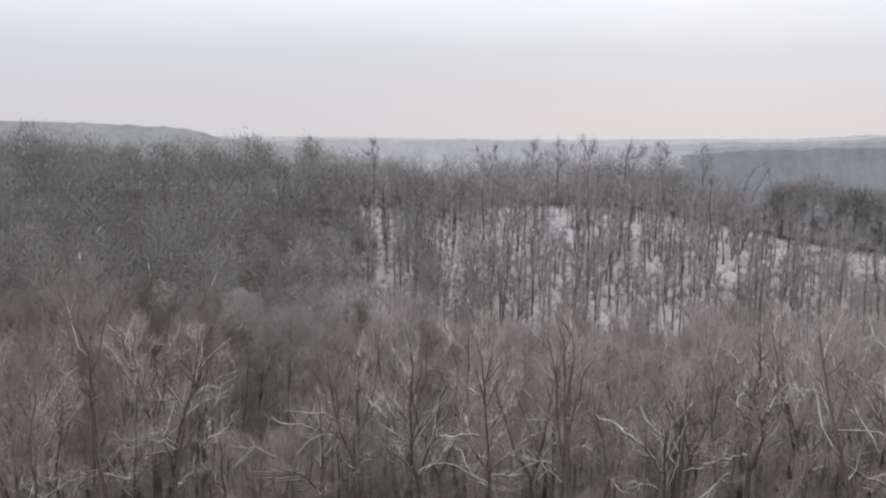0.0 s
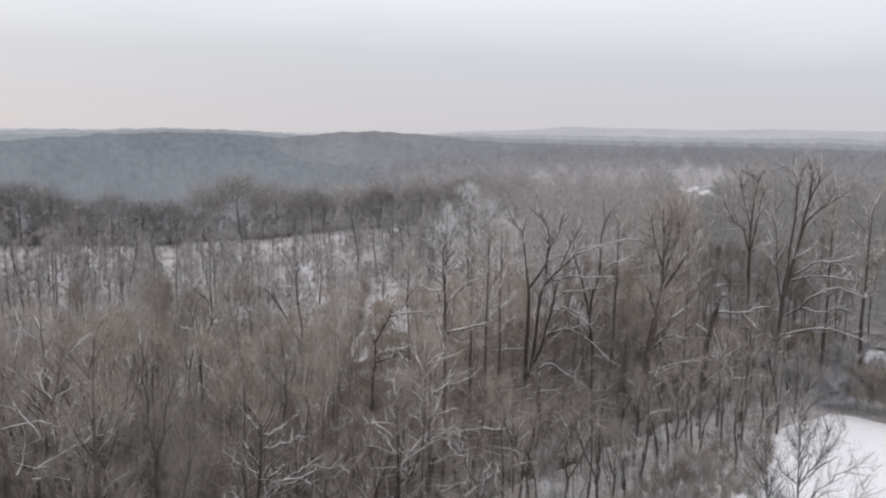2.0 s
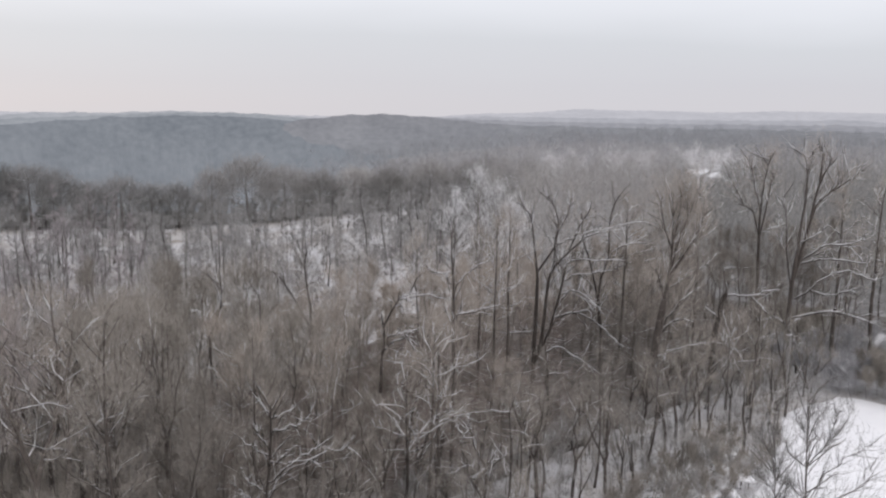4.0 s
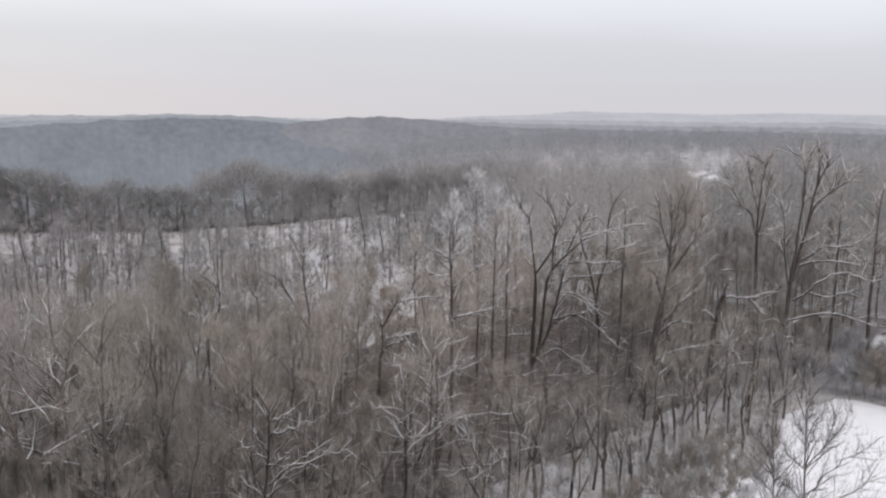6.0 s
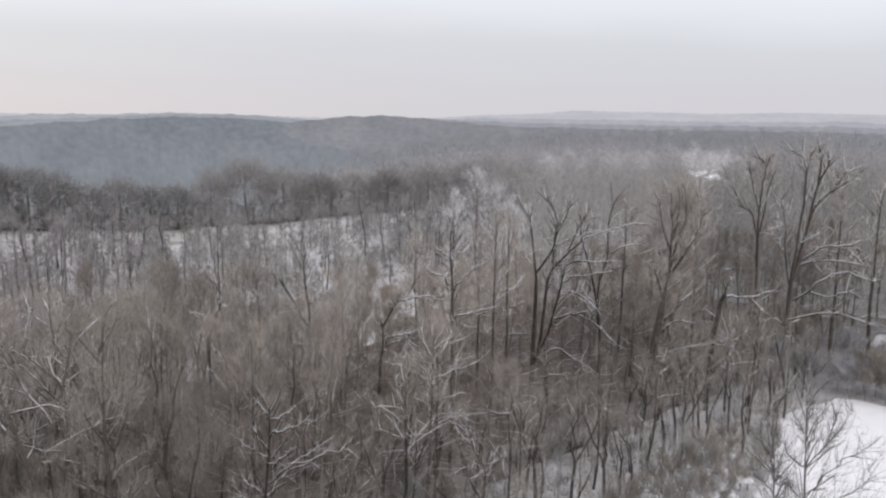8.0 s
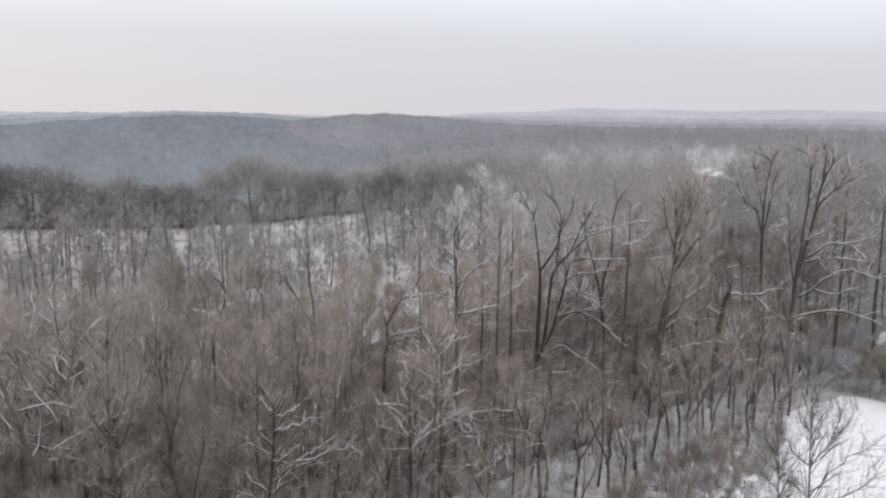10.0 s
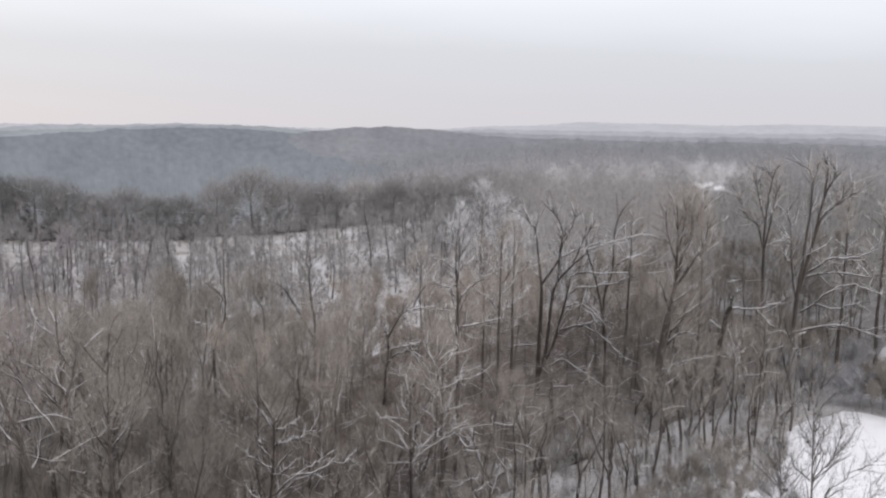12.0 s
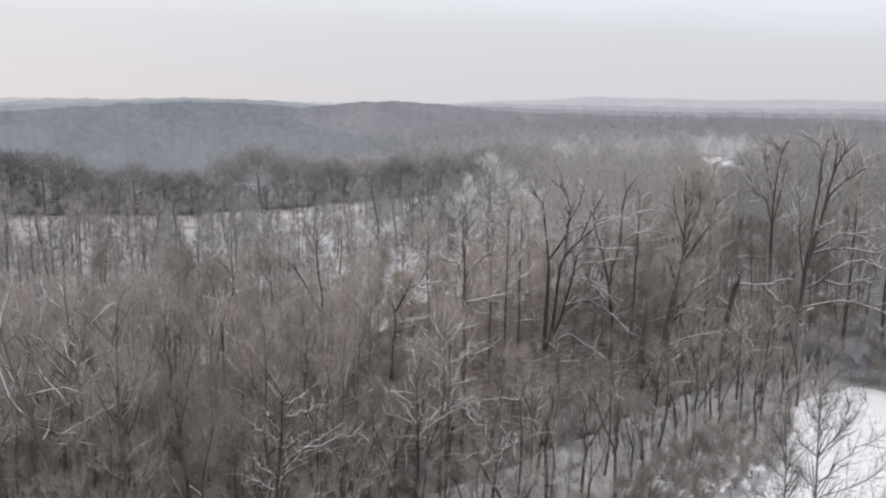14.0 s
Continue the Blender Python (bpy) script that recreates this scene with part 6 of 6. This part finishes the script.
for i in range(5):
    g = np.random.default_rng(800 + i)
    BRUSH.append(thing_from("brush", grow(810 + i, g.uniform(1.2, 2.6), 0.03, g.uniform(1.0, 1.6), base=0.1, slant=(10, 70), limbs=8, subs=3, twigs=260, twig=0.7, fine=True,
                                         twig_r=0.011, snow=0.35, snow_r=0.04, sides=4, forks=2, fork_at=0.15, fork_out=0.3, cheap=True),
                            (M_BARK_GREY, M_TWIG_GREY), "low tangle of grey-brown brush dusted with snow", "shrub", "brush along the field"))


def in_strip(x, y, r, az):
    rim = np.interp(x, FIELD_X, FIELD_Y)
    return rim + 0.3 < y < wood_edge(x) + (1 if x > 50 else 3) and x < 110


strip = scatter(rng_place, 125, polar(-84, -30, 36, 108, in_strip), 1.6)
placed(BRUSH, strip, rng_place, (0.6, 1.3))
HEDGE = []
for i in range(3):
    HEDGE.append(thing_from("hedge_bush", grow(830 + i, 2.6, 0.018, 2.0, base=0.02, slant=(-10, 65), limbs=14, subs=3, twigs=620, twig=0.9, twig_r=0.024, fine=True,
                                              snow=0.2, snow_r=0.05, sides=4, forks=2, fork_at=0.15, fork_out=0.3, cheap=True, rounded=0.3),
                            (M_BARK, M_TWIG_BROWN), "dense brown bush along the field's far rim", "shrub", "bushes at the field's far rim"))
hedge = (scatter(rng_place, 95, polar(-92, -77.5, 84, 104, lambda x, y, r, az: x > 87.2 + 0.5 * math.sin(y) and y < wood_edge(x)), 1.5)
         + scatter(rng_place, 34, polar(-82, -75, 90, 114, lambda x, y, r, az: wood_edge(x) - 3 < y < wood_edge(x) + 9), 2.0))
hedge += [(88.3 + 0.9 * math.sin(k * 1.7) + 1.6 * (k % 2), 17.5 - 0.62 * k) for k in range(44)]


def by_field(p):
    return (12.5 if p[0] > 96 else 14.6) < p[1] < wood_edge(p[0]) + 2


placed(HEDGE, [p for p in hedge if not by_field(p)], rng_place, (0.7, 1.2))
FROSTED = []
for i in range(3):
    FROSTED.append(thing_from("hedge_bush", grow(840 + i, 2.2, 0.016, 1.9, base=0.02, slant=(-5, 60), limbs=14, subs=3, twigs=620, twig=0.8, twig_r=0.02, fine=True,
                                                snow=0.6, snow_r=0.05, sides=4, forks=2, fork_at=0.15, fork_out=0.3, cheap=True, rounded=0.3),
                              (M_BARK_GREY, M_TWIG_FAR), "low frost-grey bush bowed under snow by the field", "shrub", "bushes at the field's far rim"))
placed(FROSTED, [p for p in hedge if by_field(p)], rng_place, (0.6, 1.1))

SAPLING = []
for i in range(6):
    g = np.random.default_rng(850 + i)
    SAPLING.append(thing_from("sapling", grow(860 + i, g.uniform(3.5, 8.5), g.uniform(0.06, 0.13), g.uniform(1.2, 2.2), base=0.2, slant=(15, 65), limbs=10, subs=3, twigs=260, fine=True,
                                             twig=0.8, twig_r=0.01, snow=0.5, snow_r=0.02, sides=5, wobble=0.055, cheap=True, forks=int(g.integers(0, 3)), fork_at=0.25, fork_out=0.16,
                                             lean=(g.normal(0, 0.5), g.normal(0, 0.5))),
                              (M_BARK_DARK, M_TWIG_BROWN), "thin leafless sapling in the snowy strip by the field", "tree", "saplings by the field"))


def in_sap(x, y, r, az):
    return wood_edge(x) - 10 < y < wood_edge(x) + 2 and y > 18 and free(x, y, 1.2)


sap_places = scatter(rng_place, 115, polar(-80, -38, 40, 100, in_sap), 1.5)
placed(SAPLING, sap_places, rng_place, (0.7, 1.2))

# finer growth filling the strip
THICKET = variants(880, 5, (1.0, 2.4), (1.0, 1.6), r0=0.03, base=0.03, slant=(15, 75), limbs=4, subs=2, twigs=150, twig=0.8, twig_r=0.011, fine=True, snow=0.2, snow_r=0.035,
                   sides=3, rounded=0.3)
thicket_places = scatter(rng_place, 380, polar(-84, -30, 36, 108, in_strip), 0.9)
woods("thicket", "tangled grey-brown stalks and twigs between wood and field", THICKET, thicket_places, rng_place, (M_BARK_GREY, M_TWIG_GREY), (0.5, 1.1))


# dark brush with clumps of snow along the field's rim
def near_rim(x, y, r, az):
    rim = np.interp(x, FIELD_X, FIELD_Y)
    return rim + 0.2 < y < rim + 4.5 and 46 < x < 67


RIM = []
for i in range(3):
    RIM.append(thing_from("rim_bush", grow(890 + i, 1.9, 0.05, 1.7, base=0.04, slant=(5, 65), limbs=9, subs=3, twigs=460, twig=0.8, twig_r=0.015, fine=True,
                                          snow=0.4, snow_r=0.05, sides=4, forks=2, fork_at=0.15, fork_out=0.4, cheap=True, rounded=0.3),
                          (M_BARK, M_TWIG_BROWN), "low dark bush with snow caught in it", "shrub", "dark bushes on the field's rim"))
rim_places = scatter(rng_place, 56, polar(-80, -66, 42, 90, near_rim), 1.5)
placed(RIM, rim_places, rng_place, (0.7, 1.2))


def snow_clump(seed):
    """A rounded cap of snow pressed onto the brush."""
    rng = np.random.default_rng(seed)
    bm = bmesh.new()
    bmesh.ops.create_icosphere(bm, subdivisions=3, radius=0.3)
    for v in bm.verts:
        n = noise.noise(v.co * 5 + Vector((seed, 0, 0))) + 0.5 * noise.noise(v.co * 11 + Vector((seed, 0, 0)))
        v.co = Vector((v.co.x * 1.5, v.co.y * 1.1, max(v.co.z, -0.12) * 0.6)) * (1 + 0.6 * n)
    me = bpy.data.meshes.new("snow_clump")
    bm.to_mesh(me)
    bm.free()
    me.polygons.foreach_set("use_smooth", np.ones(len(me.polygons), dtype=bool))
    me.materials.append(M_SNOW)
    return tagged(new("snow_clump", me), "rounded clump of snow pressed onto the brush", "snow", "snow clumps on the rim brush")


clumps = [snow_clump(s) for s in (3, 8, 12)]
heaped = [p for p in rim_places if 51 < p[0] < 63 for _ in range(3)]
clump_places = rim_places + heaped
for k, (x, y) in enumerate(clump_places):
    h = float(ground_height(x, y)) + (rng_place.uniform(0.2, 0.8) if k < len(rim_places) else rng_place.uniform(0.7, 1.25))
    m = pose(x + rng_place.normal(0, 0.5), y + rng_place.normal(0, 0.5), h, 0, 0, rng_place.uniform(0, 360))
    if k < 3:
        clumps[k].matrix_basis = m
    else:
        w = rng_place.uniform(0.5, 1.3)
        copy_thing(clumps[k % 3], m).scale = (w * rng_place.uniform(0.8, 1.6), w, w * 0.7)
